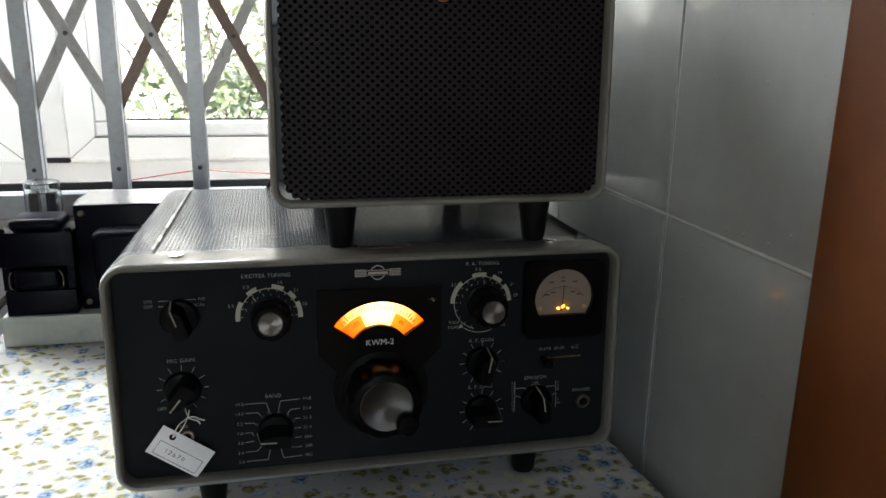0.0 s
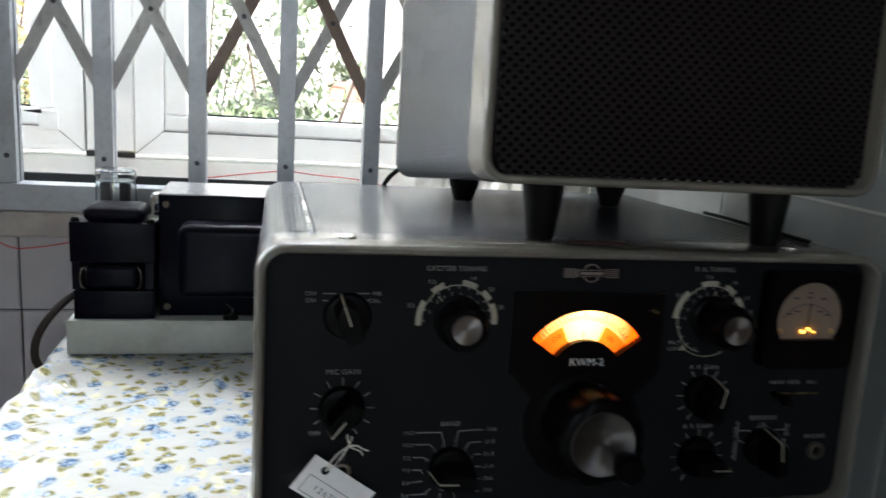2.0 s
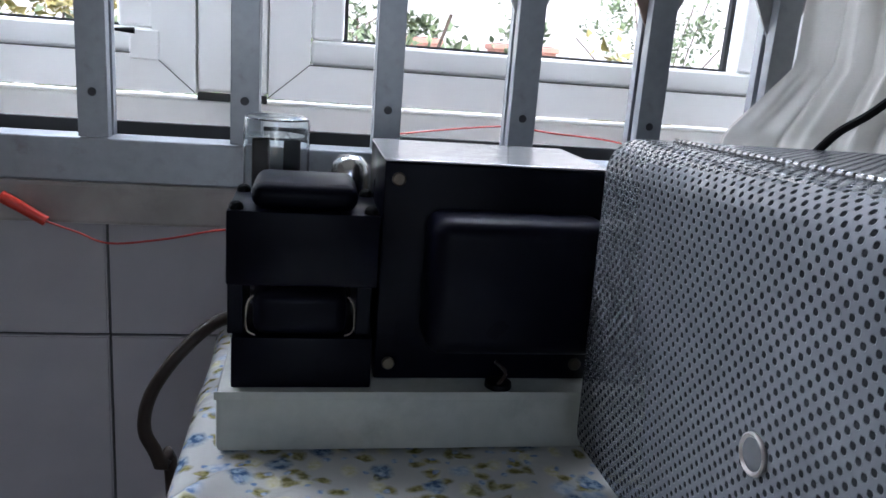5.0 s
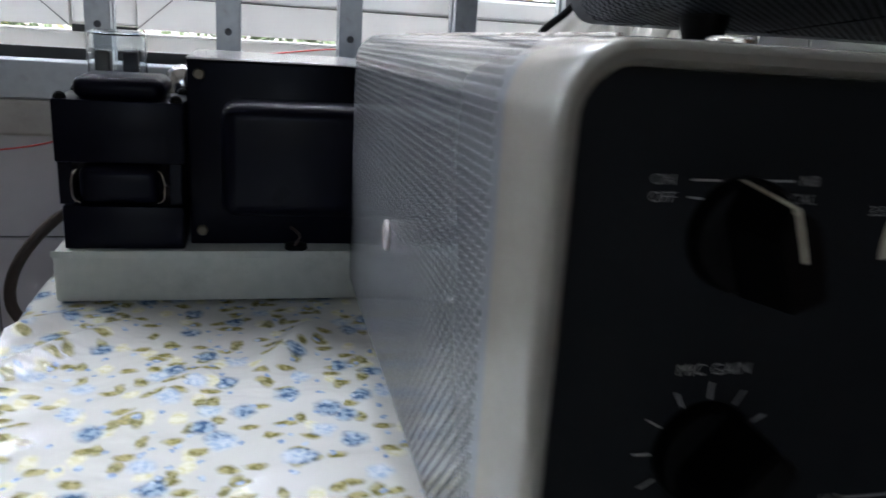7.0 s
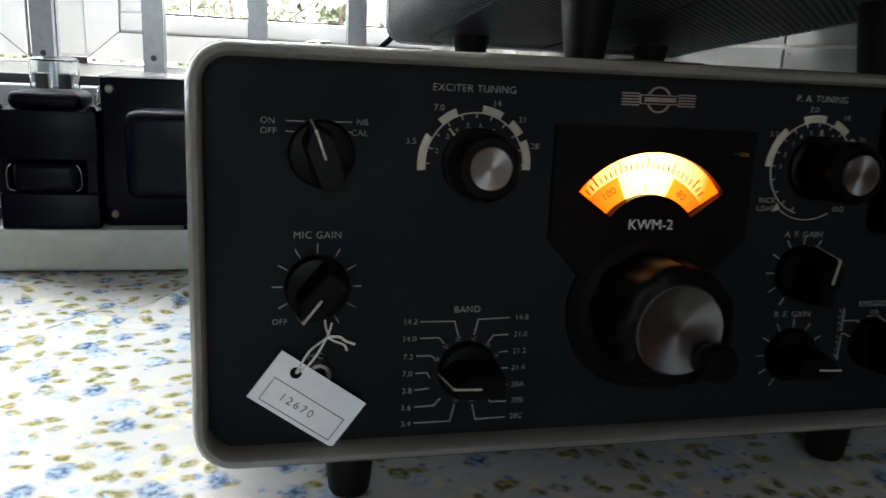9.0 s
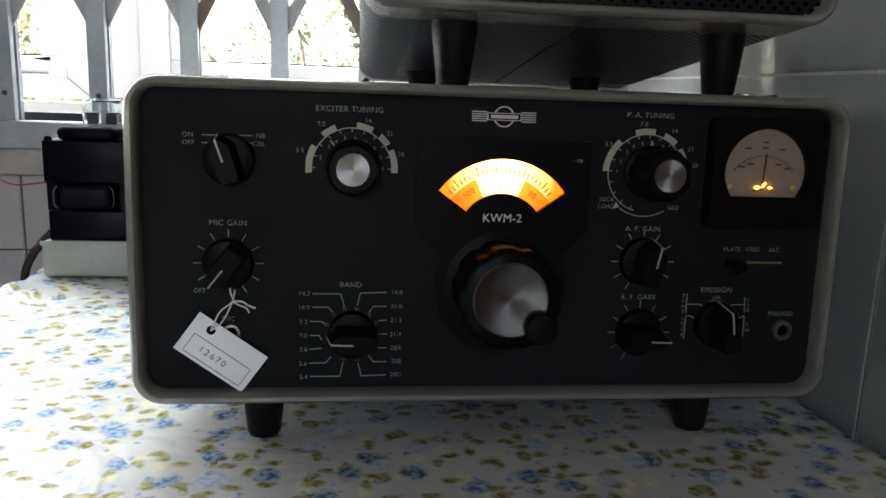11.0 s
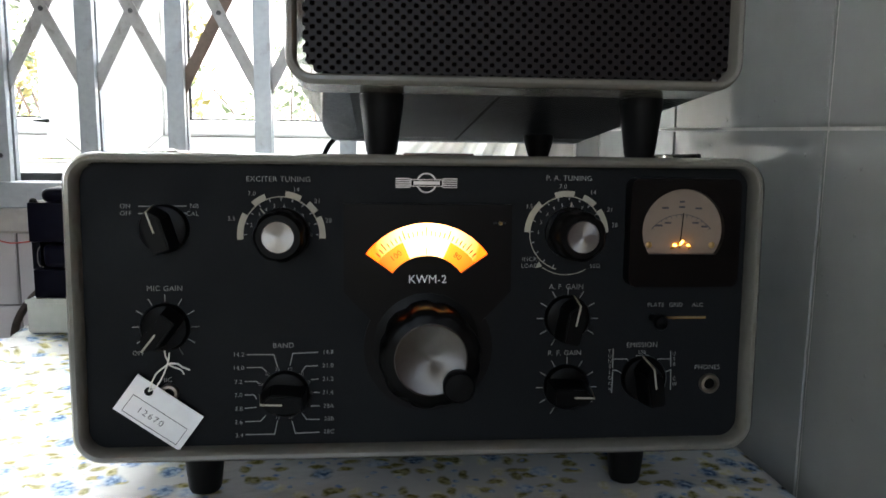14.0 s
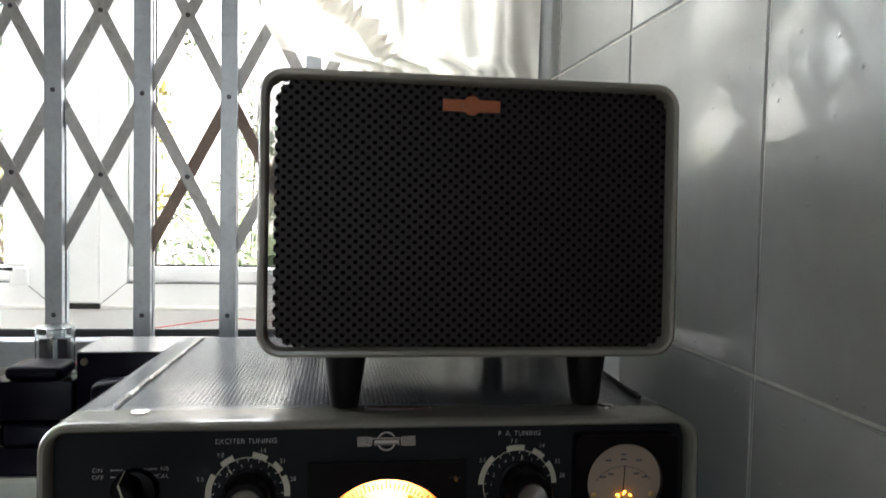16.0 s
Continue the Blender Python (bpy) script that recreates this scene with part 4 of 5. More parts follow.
def band(x, z, r0, r1, a0, a1, y0, y1, steps=12, centre_shift=0.0):
    """Part of a ring from angle a0 to a1, clockwise from the top."""
    pts = []
    for r, order in ((r1, range(steps + 1)), (r0, range(steps, -1, -1))):
        for k in order:
            a = radians(a0 + (a1 - a0) * k / steps)
            pts.append((x + r * math.sin(a), z + r * math.cos(a)))
    bm = bmesh.new()
    n = steps + 1
    fr = [bm.verts.new((px, y0, pz)) for px, pz in pts]
    bk = [bm.verts.new((px, y1, pz)) for px, pz in pts]
    for k in range(steps):
        i, j = k, 2 * n - 1 - k
        bm.faces.new((fr[i], fr[i + 1], fr[j - 1], fr[j]))
        bm.faces.new((bk[i], bk[i + 1], bk[j - 1], bk[j]))
    for k in range(len(pts)):
        j = (k + 1) % len(pts)
        bm.faces.new((fr[k], fr[j], bk[j], bk[k]))
    return bm


panel = part("front_panel", holed_plate([(x + RC[0], z + RC[1]) for x, z in rounded(RW, RH, 0.016, 8, 0.0057)], ring_outline(DX, DZ, *DIAL_HOLE), 0.0, 0.002), M_PANEL, radio, "charcoal front panel")

# printed legends
lettering("ON", -0.1528, 0.1309, 0.0030)
lettering("OFF", -0.1526, 0.1272, 0.0030)
lettering("NB", -0.1182, 0.1312, 0.0030)
lettering("CAL", -0.1192, 0.1272, 0.0030)
lettering("EXCITER TUNING", -0.0753, 0.1453, 0.0036)
lettering("3.5", -0.0995, 0.1248, 0.0030)
lettering("7.0", -0.089, 0.1378, 0.0030)
lettering("14", -0.0662, 0.14, 0.0030)
lettering("21", -0.0554, 0.1341, 0.0030)
lettering("28", -0.0497, 0.124, 0.0030)
lettering("2", -0.0894, 0.1214, 0.0026)
lettering("3", -0.0853, 0.1269, 0.0026)
lettering("4", -0.0818, 0.1295, 0.0026)
lettering("5", -0.0775, 0.1313, 0.0026)
lettering("6", -0.0724, 0.1313, 0.0026)
lettering("7", -0.0673, 0.1293, 0.0026)
lettering("8", -0.063, 0.1265, 0.0026)
lettering("9", -0.0599, 0.1219, 0.0026)
lettering("10", -0.0594, 0.1164, 0.0024)
lettering("MIC GAIN", -0.1343, 0.0882, 0.0036)
lettering("OFF", -0.1486, 0.054, 0.0030)
lettering("MIC", -0.1348, 0.0395, 0.0032)
lettering("BAND", -0.0738, 0.0574, 0.0036)
lettering("14.2", -0.0972, 0.0527, 0.0030)
lettering("14.0", -0.0974, 0.0455, 0.0030)
lettering("7.2", -0.0976, 0.0379, 0.0030)
lettering("7.0", -0.0977, 0.0306, 0.0030)
lettering("3.8", -0.0976, 0.0232, 0.0030)
lettering("3.6", -0.0978, 0.0158, 0.0030)
lettering("3.4", -0.0976, 0.0087, 0.0030)
lettering("14.8", -0.0503, 0.0536, 0.0030)
lettering("21.0", -0.0504, 0.0463, 0.0030)
lettering("21.2", -0.0504, 0.0389, 0.0030)
lettering("21.4", -0.0505, 0.0315, 0.0030)
lettering("28A", -0.0502, 0.0241, 0.0030)
lettering("28B", -0.05, 0.017, 0.0030)
lettering("28C", -0.0501, 0.0098, 0.0030)
lettering("2C", -0.0769, 0.0447, 0.0020)
lettering("3C", -0.0705, 0.0446, 0.0020)
lettering("1C", -0.0823, 0.0417, 0.0020)
lettering("2B", -0.0859, 0.0365, 0.0020)
lettering("1D", -0.0646, 0.0418, 0.0020)
lettering("2D", -0.0611, 0.0372, 0.0020)
lettering("3D", -0.0597, 0.0313, 0.0020)
lettering("1A", -0.0771, 0.018, 0.0020)
lettering("3A", -0.0703, 0.0179, 0.0020)
lettering("P. A. TUNING", 0.0781, 0.1471, 0.0036)
lettering("7.0", 0.0749, 0.1426, 0.0030)
lettering("14", 0.0914, 0.1396, 0.0030)
lettering("3.5", 0.0568, 0.1319, 0.0030)
lettering("21", 0.101, 0.1304, 0.0030)
lettering("28", 0.1038, 0.1221, 0.0030)
lettering("1", 0.062, 0.1182, 0.0026)
lettering("2", 0.0634, 0.1233, 0.0026)
lettering("3", 0.0666, 0.1281, 0.0026)
lettering("4", 0.0701, 0.1311, 0.0026)
lettering("5", 0.0746, 0.1326, 0.0026)
lettering("6", 0.0804, 0.1326, 0.0026)
lettering("7", 0.0856, 0.1312, 0.0026)
lettering("INCR", 0.0575, 0.1035, 0.0030)
lettering("LOAD", 0.0576, 0.0999, 0.0030)
lettering("50\u03a9", 0.0936, 0.0997, 0.0030)
lettering("A. F. GAIN", 0.0782, 0.0884, 0.0036)
lettering("R. F. GAIN", 0.0782, 0.0517, 0.0036)
lettering("PLATE", 0.1285, 0.0782, 0.0030)
lettering("GRID", 0.1399, 0.0782, 0.0030)
lettering("ALC", 0.1523, 0.0781, 0.0030)
lettering("EMISSION", 0.1217, 0.0558, 0.0036)
lettering("LSB", 0.1219, 0.0517, 0.0026)
lettering("PHONES", 0.1595, 0.0428, 0.0034)
lettering("T", 0.1035, 0.0524, 0.0026)
lettering("U", 0.1037, 0.0496, 0.0026)
lettering("N", 0.1038, 0.0468, 0.0026)
lettering("E", 0.1039, 0.0439, 0.0026)
lettering("L", 0.104, 0.0405, 0.0026)
lettering("O", 0.1042, 0.0373, 0.0026)
lettering("C", 0.1043, 0.0341, 0.0026)
lettering("K", 0.1044, 0.031, 0.0026)
lettering("U", 0.1401, 0.0506, 0.0026)
lettering("S", 0.1403, 0.0477, 0.0026)
lettering("B", 0.1404, 0.0449, 0.0026)
lettering("C", 0.1408, 0.0366, 0.0026)
lettering("W", 0.141, 0.0334, 0.0026)
rule([(-0.1461, 0.131), (-0.1397, 0.131)])
rule([(-0.1463, 0.1273), (-0.1427, 0.127), (-0.1416, 0.1253)])
rule([(-0.1329, 0.1274), (-0.1317, 0.1311), (-0.1222, 0.1312)])
rule([(-0.1282, 0.1254), (-0.1259, 0.1274), (-0.1223, 0.1275)])
rule([(-0.0929, 0.0527), (-0.0789, 0.0526), (-0.0769, 0.0459)])
rule([(-0.093, 0.0457), (-0.0851, 0.0457), (-0.0828, 0.0432)])
rule([(-0.0941, 0.0382), (-0.0882, 0.0381), (-0.0868, 0.0369)])
rule([(-0.0942, 0.0308), (-0.0895, 0.0308), (-0.0884, 0.0286)])
rule([(-0.0944, 0.0235), (-0.0885, 0.024)])
rule([(-0.0942, 0.0161), (-0.0863, 0.0163), (-0.0836, 0.0193)])
rule([(-0.0941, 0.009), (-0.079, 0.009), (-0.0774, 0.0162)])
rule([(-0.0556, 0.0536), (-0.0689, 0.0531), (-0.0704, 0.0467)])
rule([(-0.0557, 0.0463), (-0.0622, 0.0461), (-0.0643, 0.043)])
rule([(-0.0555, 0.039), (-0.0593, 0.0387)])
rule([(-0.055, 0.0316), (-0.0579, 0.0316)])
rule([(-0.055, 0.0242), (-0.0595, 0.0242)])
rule([(-0.0551, 0.0167), (-0.062, 0.0168), (-0.0643, 0.0203)])
rule([(-0.0552, 0.0096), (-0.068, 0.0092), (-0.0697, 0.016)])
rule([(0.1054, 0.0537), (0.1055, 0.0433)])
rule([(0.1056, 0.0408), (0.1054, 0.029)])
rule([(0.1056, 0.048), (0.1135, 0.048), (0.1163, 0.0432)])
rule([(0.1056, 0.0417), (0.1075, 0.0417), (0.1123, 0.0391)])
rule([(0.1381, 0.0519), (0.1386, 0.0436)])
rule([(0.1387, 0.0417), (0.1389, 0.0302)])
rule([(0.1383, 0.0478), (0.131, 0.0478), (0.1286, 0.0444)])
rule([(0.1387, 0.0417), (0.133, 0.0392)])
rule([(0.1185, 0.0498), (0.1255, 0.0498)])
rule([(0.122, 0.0501), (0.122, 0.0488)])
rule([(0.1339, 0.0713), (0.1559, 0.0713)])


def px(x):
    return x + 0.0072


def pz(z):
    return z - 0.0275


FRONT = pose(0, 0, 0, 90, 0, 0)      # local z of a turned part points out of the panel


def pointer_knob(x, z, angle, tall=0.0215, r=0.0125):
    """Bakelite bar knob on a round skirt with a white pointer line; angle clockwise from the top."""
    m = pose(px(x), 0, pz(z)) @ FRONT @ pose(0, 0, 0, 0, 0, -angle)
    k = part("knob", lathe([(r, 0.0), (r, 0.0030), (r * 0.92, 0.0046), (r * 0.70, 0.0052), (0.0, 0.0052)], m), M_BLACK, panel, "black bakelite bar knob", smooth=True)
    bm = bmesh.new()
    low = [(-0.0056, -r * 0.94), (0.0056, -r * 0.94), (0.0060, r * 0.55), (0.0, r * 1.06), (-0.0060, r * 0.55)]
    top = [(-0.0042, -r * 0.84), (0.0042, -r * 0.84), (0.0048, r * 0.45), (0.0, r * 0.86), (-0.0048, r * 0.45)]
    a = [bm.verts.new(m @ Vector((u, v, 0.0046))) for u, v in low]
    b = [bm.verts.new(m @ Vector((u, v, tall))) for u, v in top]
    bm.faces.new(a)
    bm.faces.new(b)
    for i in range(5):
        j = (i + 1) % 5
        bm.faces.new((a[i], a[j], b[j], b[i]))
    bmesh.ops.bevel(bm, geom=list(bm.edges), offset=0.0007, segments=2, affect="EDGES")
    part("grip", bm, M_BLACK, k, smooth=True)
    bm = bmesh.new()
    for (v0, h0), (v1, h1) in (((-0.0005, tall), (r * 0.84, tall)), ((r * 0.84, tall), (r * 1.05, 0.0052))):
        w = 0.00042
        up = 0.0003
        verts = [bm.verts.new(m @ Vector(q)) for q in ((-w, v0, h0 + up), (w, v0, h0 + up), (w, v1, h1 + up), (-w, v1, h1 + up), (-w, v0, h0 - 0.0012), (w, v0, h0 - 0.0012), (w, v1, h1 - 0.0012), (-w, v1, h1 - 0.0012))]
        for f in ((0, 1, 2, 3), (4, 5, 6, 7), (0, 1, 5, 4), (1, 2, 6, 5), (2, 3, 7, 6), (3, 0, 4, 7)):
            bm.faces.new([verts[i] for i in f])
    part("pointer_line", bm, M_CREAM, k, "ivory pointer line")
    return k


def capped_knob(x, z, r, cap_r, tall, lobes, cap_label, skirt=None, cap_material=None):
    """Fluted black knob with a spun aluminium cap."""
    m = pose(px(x), 0, pz(z)) @ FRONT
    base = skirt or r * 1.06
    k = part("knob", lathe([(base, 0.0002), (base, 0.0028), (r * 0.9, 0.0036), (r * 0.97, 0.0050), (r, tall - 0.0035), (r * 0.95, tall - 0.0012), (r * 0.84, tall), (0.0, tall)], m, 96,
             wave=lambda i, a: 1.0 if i < 3 or i > 5 else 1.0 - 0.055 * (0.5 + 0.5 * math.cos(lobes * a)) ** 3), M_BLACK, panel, "black fluted knob", smooth=True)
    part("cap", lathe([(cap_r, tall - 0.0005), (cap_r, tall + 0.0006), (cap_r * 0.97, tall + 0.0010), (cap_r * 0.94, tall + 0.0007), (0.0006, tall + 0.0004), (0.0, tall + 0.0004)], m, 64), cap_material or M_SPUN, k, cap_label, smooth=True)
    return k


pointer_knob(-0.1405, 0.1470, -19)
pointer_knob(-0.1415, 0.0955, -142)
pointer_knob(-0.0800, 0.0590, -88)
pointer_knob(0.0715, 0.0990, 12)
pointer_knob(0.0720, 0.0605, 92)
pointer_knob(0.1155, 0.0650, -8)
ticks(px(-0.1415), pz(0.0955), 0.0132, 0.0170, range(-120, 151, 30))
ticks(px(0.0720), pz(0.0985), 0.0132, 0.0170, range(-150, 121, 30))
ticks(px(0.0725), pz(0.0600), 0.0132, 0.0170, range(-150, 121, 30))

# tuning scales with their thick band segments
for cx, cz, r, a0, a1, segs in ((-0.0812, 0.1440, 0.0198, -96, 96, ((-97, -60), (-42, -22), (6, 28), (40, 56), (64, 95))),
                                (0.0702, 0.1450, 0.0200, -165, 165, ((-88, -42), (-18, 10), (24, 44), (54, 88)))):
    part("scale_arc", band(px(cx), pz(cz), r - 0.0002, r + 0.00025, a0, a1 if a1 < 100 else 60, -0.0003, 0.0002, 40), M_CREAM, panel)
    for s0, s1 in segs:
        part("scale_band", band(px(cx), pz(cz), r + 0.0001, r + 0.0030, s0, s1, -0.0004, 0.0002, 8), M_CREAM, panel, "thick ivory band mark")
    ticks(px(cx), pz(cz), r - 0.0018, r, range(int(a0) + 6, 97, 18))
part("load_arrow", band(px(0.0702), pz(0.1450), 0.0222, 0.0226, 150, 215, -0.0003, 0.0002, 16), M_CREAM, panel)
part("load_arrow", outline([(px(0.0555), pz(0.1300)), (px(0.0535), pz(0.1262)), (px(0.0572), pz(0.1272))], -0.0003, 0.0002), M_CREAM, panel)

# escutcheon with the lit dial
cx, cz = px(-0.0040), pz(0.0835)
pts = [(px(-0.0490), pz(0.1605)), (px(-0.0490), pz(0.1140)), (px(-0.0345), pz(0.0985))]
for k in range(25):
    a = radians(-62 - (236) * k / 24)
    pts.append((cx + 0.0345 * math.sin(a), cz + 0.0345 * math.cos(a)))
pts += [(px(0.0250), pz(0.0985)), (px(0.0400), pz(0.1140)), (px(0.0400), pz(0.1605))]
escutcheon = part("escutcheon", holed_plate(pts, ring_outline(DX, DZ, 0.0226, 0.0401, -54, 54), -0.0026, 0.0005), M_GLOSSBLACK, panel, "black dial escutcheon")
dial = part("dial_window", band(DX, DZ, 0.0318, 0.0412, -56, 56, 0.0045, 0.0055, 40), M_DIAL, panel, "dial window lit amber from behind")
part("dial_band", band(DX, DZ, 0.0215, 0.0317, -56, -24, 0.0045, 0.0055, 14), M_DIAL_AMBER, dial)
part("dial_band", band(DX, DZ, 0.0215, 0.0317, -23.8, 23.8, 0.0045, 0.0055, 20), M_DIAL, dial)
part("dial_band", band(DX, DZ, 0.0215, 0.0317, 24, 56, 0.0045, 0.0055, 14), M_DIAL_AMBER, dial)
part("dial_box", box(DX - 0.040, DX + 0.040, 0.0060, 0.0080, DZ + 0.008, DZ + 0.046), M_BLACK, dial, "dark dial housing")
bm = bmesh.new()
for k in range(-12, 13):
    a = radians(k * 4.1)
    long = 0.0045 if k % 5 == 0 else 0.0026
    r0, r1 = 0.0328, 0.0328 + long
    stroke([(DX + r0 * math.sin(a), DZ + r0 * math.cos(a)), (DX + r1 * math.sin(a), DZ + r1 * math.cos(a))], 0.00060, 0.0042, 0.0046, bm=bm)
stroke([(DX, DZ + 0.0228), (DX, DZ + 0.0262)], 0.0004, 0.0042, 0.0046, bm=bm)
tagged(part("dial_ticks", bm, M_BLACK, dial), kind="stuff")
for s, a in (("100", -37), ("80", 38)):
    lettering(s, DX + 0.0272 * math.sin(radians(a)), DZ + 0.0272 * math.cos(radians(a)), 0.0040, M_BLACK, dial, 0.0043, -a)
lettering("KWM-2", px(-0.0048), pz(0.1205), 0.0056, M_CARD, escutcheon, -0.0028, 0, 1.02, 0.0)
part("index_mark", outline([(px(-0.0055), pz(0.1065)), (px(-0.0030), pz(0.1065)), (px(-0.0030), pz(0.1058)), (px(-0.0055), pz(0.1058))], -0.0029, -0.0026), M_CREAM, escutcheon)

part("zero_set_slot", box(px(0.0300), px(0.0368), -0.0029, -0.0024, pz(0.1502), pz(0.1512)), M_DARK, escutcheon, "narrow dark slot")
part("zero_set_lever", lathe([(0.0009, 0.0), (0.0009, 0.0042), (0.0006, 0.0048), (0.0, 0.0048)], pose(px(0.0335), -0.0024, pz(0.1507)) @ FRONT, 12), M_BRASS, escutcheon, "tiny brass zero-set lever", smooth=True)

# emblem: plain bars and a roundel
emblem = part("emblem", outline([(px(-0.0218), pz(0.1740)), (px(0.0106), pz(0.1740)), (px(0.0106), pz(0.1692)), (px(-0.0218), pz(0.1692))], -0.0006, 0.0002), M_BLACK, panel, "silver winged emblem plate")
bm = bmesh.new()
for k in range(5):
    z = pz(0.1738) - 0.00112 * k
    for x0, x1 in ((-0.0217, -0.0145), (0.0033, 0.0105)):
        stroke([(px(x0), z), (px(x1), z)], 0.0006, -0.0009, -0.0006, bm=bm)
tagged(part("emblem_bars", bm, M_EMBLEM, emblem), kind="stuff")
part("roundel", band(px(-0.0056), pz(0.1716), 0.0046, 0.0053, 0, 359.9, -0.0010, -0.0005, 40), M_EMBLEM, emblem)
part("emblem_plaque", outline([(px(-0.0142), pz(0.1735)), (px(0.0030), pz(0.1735)), (px(0.0030), pz(0.1697)), (px(-0.0142), pz(0.1697))], -0.0014, -0.0006), M_EMBLEM, emblem)
part("plaque_inset", outline([(px(-0.0137), pz(0.1731)), (px(0.0025), pz(0.1731)), (px(0.0025), pz(0.1701)), (px(-0.0137), pz(0.1701))], -0.0018, -0.0013), M_BLACK, emblem)
part("plaque_bar", outline([(px(-0.0125), pz(0.1725)), (px(0.0013), pz(0.1725)), (px(0.0013), pz(0.1707)), (px(-0.0125), pz(0.1707))], -0.0021, -0.0017), M_EMBLEM, emblem)

# round knobs
capped_knob(-0.0806, 0.1445, 0.0130, 0.0083, 0.0205, 7, "spun aluminium cap")
capped_knob(0.0722, 0.1455, 0.0130, 0.0083, 0.0265, 7, "spun aluminium cap")
for x, z, a in ((-0.0810, 0.1445, -40), (0.0702, 0.1450, 8)):
    s, c = math.sin(radians(a)), math.cos(radians(a))
    part("index_line", stroke([(px(x) + 0.0135 * s, pz(z) + 0.0135 * c), (px(x) + 0.0168 * s, pz(z) + 0.0168 * c)], 0.0006, -0.0005, 0.0002), M_CREAM, panel)
main = capped_knob(-0.0048, 0.0848, 0.0258, 0.0184, 0.0340, 9, "large spun aluminium tuning cap", 0.0285, M_SPUN_DARK)
part("finger_knob", lathe([(0.0062, 0.0332), (0.0066, 0.0355), (0.0078, 0.0375), (0.0080, 0.0425), (0.0070, 0.0445), (0.0, 0.0450)], pose(px(0.0085), 0, pz(0.0733)) @ FRONT), M_BLACK, main, "black finger knob", smooth=True)

# meter
arch = []
for k in range(31):
    a = radians(125 - 250 * k / 30)
    arch.append((px(0.1315) + 0.0226 * math.sin(a), pz(0.1475) + 0.0222 * math.cos(a)))
housing = [(x + px(0.1325), z + pz(0.1462)) for x, z in rounded(0.0605, 0.0580, 0.0045, 5)]
meter = part("meter", holed_plate(housing, arch, -0.0095, -0.0055), M_GLOSSBLACK, panel, "black meter housing")
part("meter_back", outline(housing, -0.0054, 0.0002), M_BLACK, meter)
part("meter_face", outline([(px(0.1315) + (x - px(0.1315)) * 1.02, pz(0.150) + (z - pz(0.150)) * 1.02) for x, z in arch], -0.0058, -0.0053), M_METER, meter, "cream meter scale")
mx0, mz0 = px(0.1315), pz(0.1350)
part("meter_scale", band(mx0, mz0, 0.0208, 0.0211, -52, 52, -0.0061, -0.0057, 30), M_INK, meter)
bm = bmesh.new()
for k in range(-6, 7):
    a = radians(k * 8.2)
    stroke([(mx0 + 0.0196 * math.sin(a), mz0 + 0.0196 * math.cos(a)), (mx0 + 0.0212 * math.sin(a), mz0 + 0.0212 * math.cos(a))], 0.0002, -0.0061, -0.0057, bm=bm)
for k, (x, z, w) in enumerate(((0, 0.0278, 0.0022), (0, 0.0250, 0.0026), (-0.0092, 0.0245, 0.0030), (0.0092, 0.0243, 0.0030), (-0.0125, 0.0150, 0.0035), (-0.0075, 0.0165, 0.003), (0.0078, 0.0165, 0.003), (0.0128, 0.0145, 0.003))):
    stroke([(mx0 + x - w / 2, mz0 + z), (mx0 + x + w / 2, mz0 + z)], 0.0010, -0.0061, -0.0057, bm=bm)
tagged(part("meter_marks", bm, M_INK, meter), kind="stuff")
part("needle", stroke([(mx0 - 0.0008, mz0 + 0.003), (mx0 + 0.0006, mz0 + 0.0216)], 0.0005, -0.0070, -0.0067), M_BLACK, meter)
for x in (-0.0176, 0.0172):
    part("screw", lathe([(0.0017, 0.0), (0.0017, 0.0006), (0.0011, 0.0010), (0.0, 0.0010)], pose(mx0 + x, -0.0058, mz0 + 0.0045) @ FRONT, 16), M_BRASS, meter, smooth=True)
rng = random.Random(5)
for k in range(7):
    a = radians(-66 + 22 * k)
    c0 = Vector((mx0 + 0.0052 * math.sin(a), -0.0072, mz0 + 0.0012 + 0.0046 * math.cos(a)))
    bm = bmesh.new()
    bmesh.ops.create_icosphere(bm, subdivisions=1, radius=1.0, matrix=Matrix.Translation(c0) @ pose(0, 0, 0, rng.uniform(0, 90), rng.uniform(0, 90), 0) @ Matrix.Diagonal((0.0009, 0.0005, 0.0019, 1)))
    part("lamp_prism", bm, M_LAMP if k in (1, 5, 3) else M_BRASS, meter, "amber-lit meter lamp prism")

# function lever, jacks
part("lever_slot", box(px(0.1195), px(0.1500), -0.0003, 0.0002, pz(0.0980), pz(0.0992)), M_BRASS, panel)
lev = part("lever", lathe([(0.0022, 0.0), (0.0022, 0.008), (0.0036, 0.010), (0.0040, 0.0130), (0.0032, 0.0146), (0.0, 0.0150)], pose(px(0.1200), 0, pz(0.0985)) @ FRONT, 20), M_BLACK, panel, "black lever tip", smooth=True)
for x, z, s in ((0.1535, 0.0612, 1.0), (-0.1405, 0.0600, 0.9)):
    j = part("jack", lathe([(0.0056 * s, 0.0), (0.0056 * s, 0.0016), (0.0050 * s, 0.0026), (0.0036 * s, 0.0028), (0.0031 * s, 0.0010), (0.0031 * s, 0.0002)], pose(px(x), 0, pz(z)) @ FRONT, 28), M_OLD_NICKEL, panel, "tarnished nickel jack collar", smooth=True)
    part("jack_hole", lathe([(0.0032 * s, 0.0001), (0.0032 * s, 0.0008), (0.0, 0.0008)], pose(px(x), 0, pz(z)) @ FRONT, 20), M_BLACK, j)

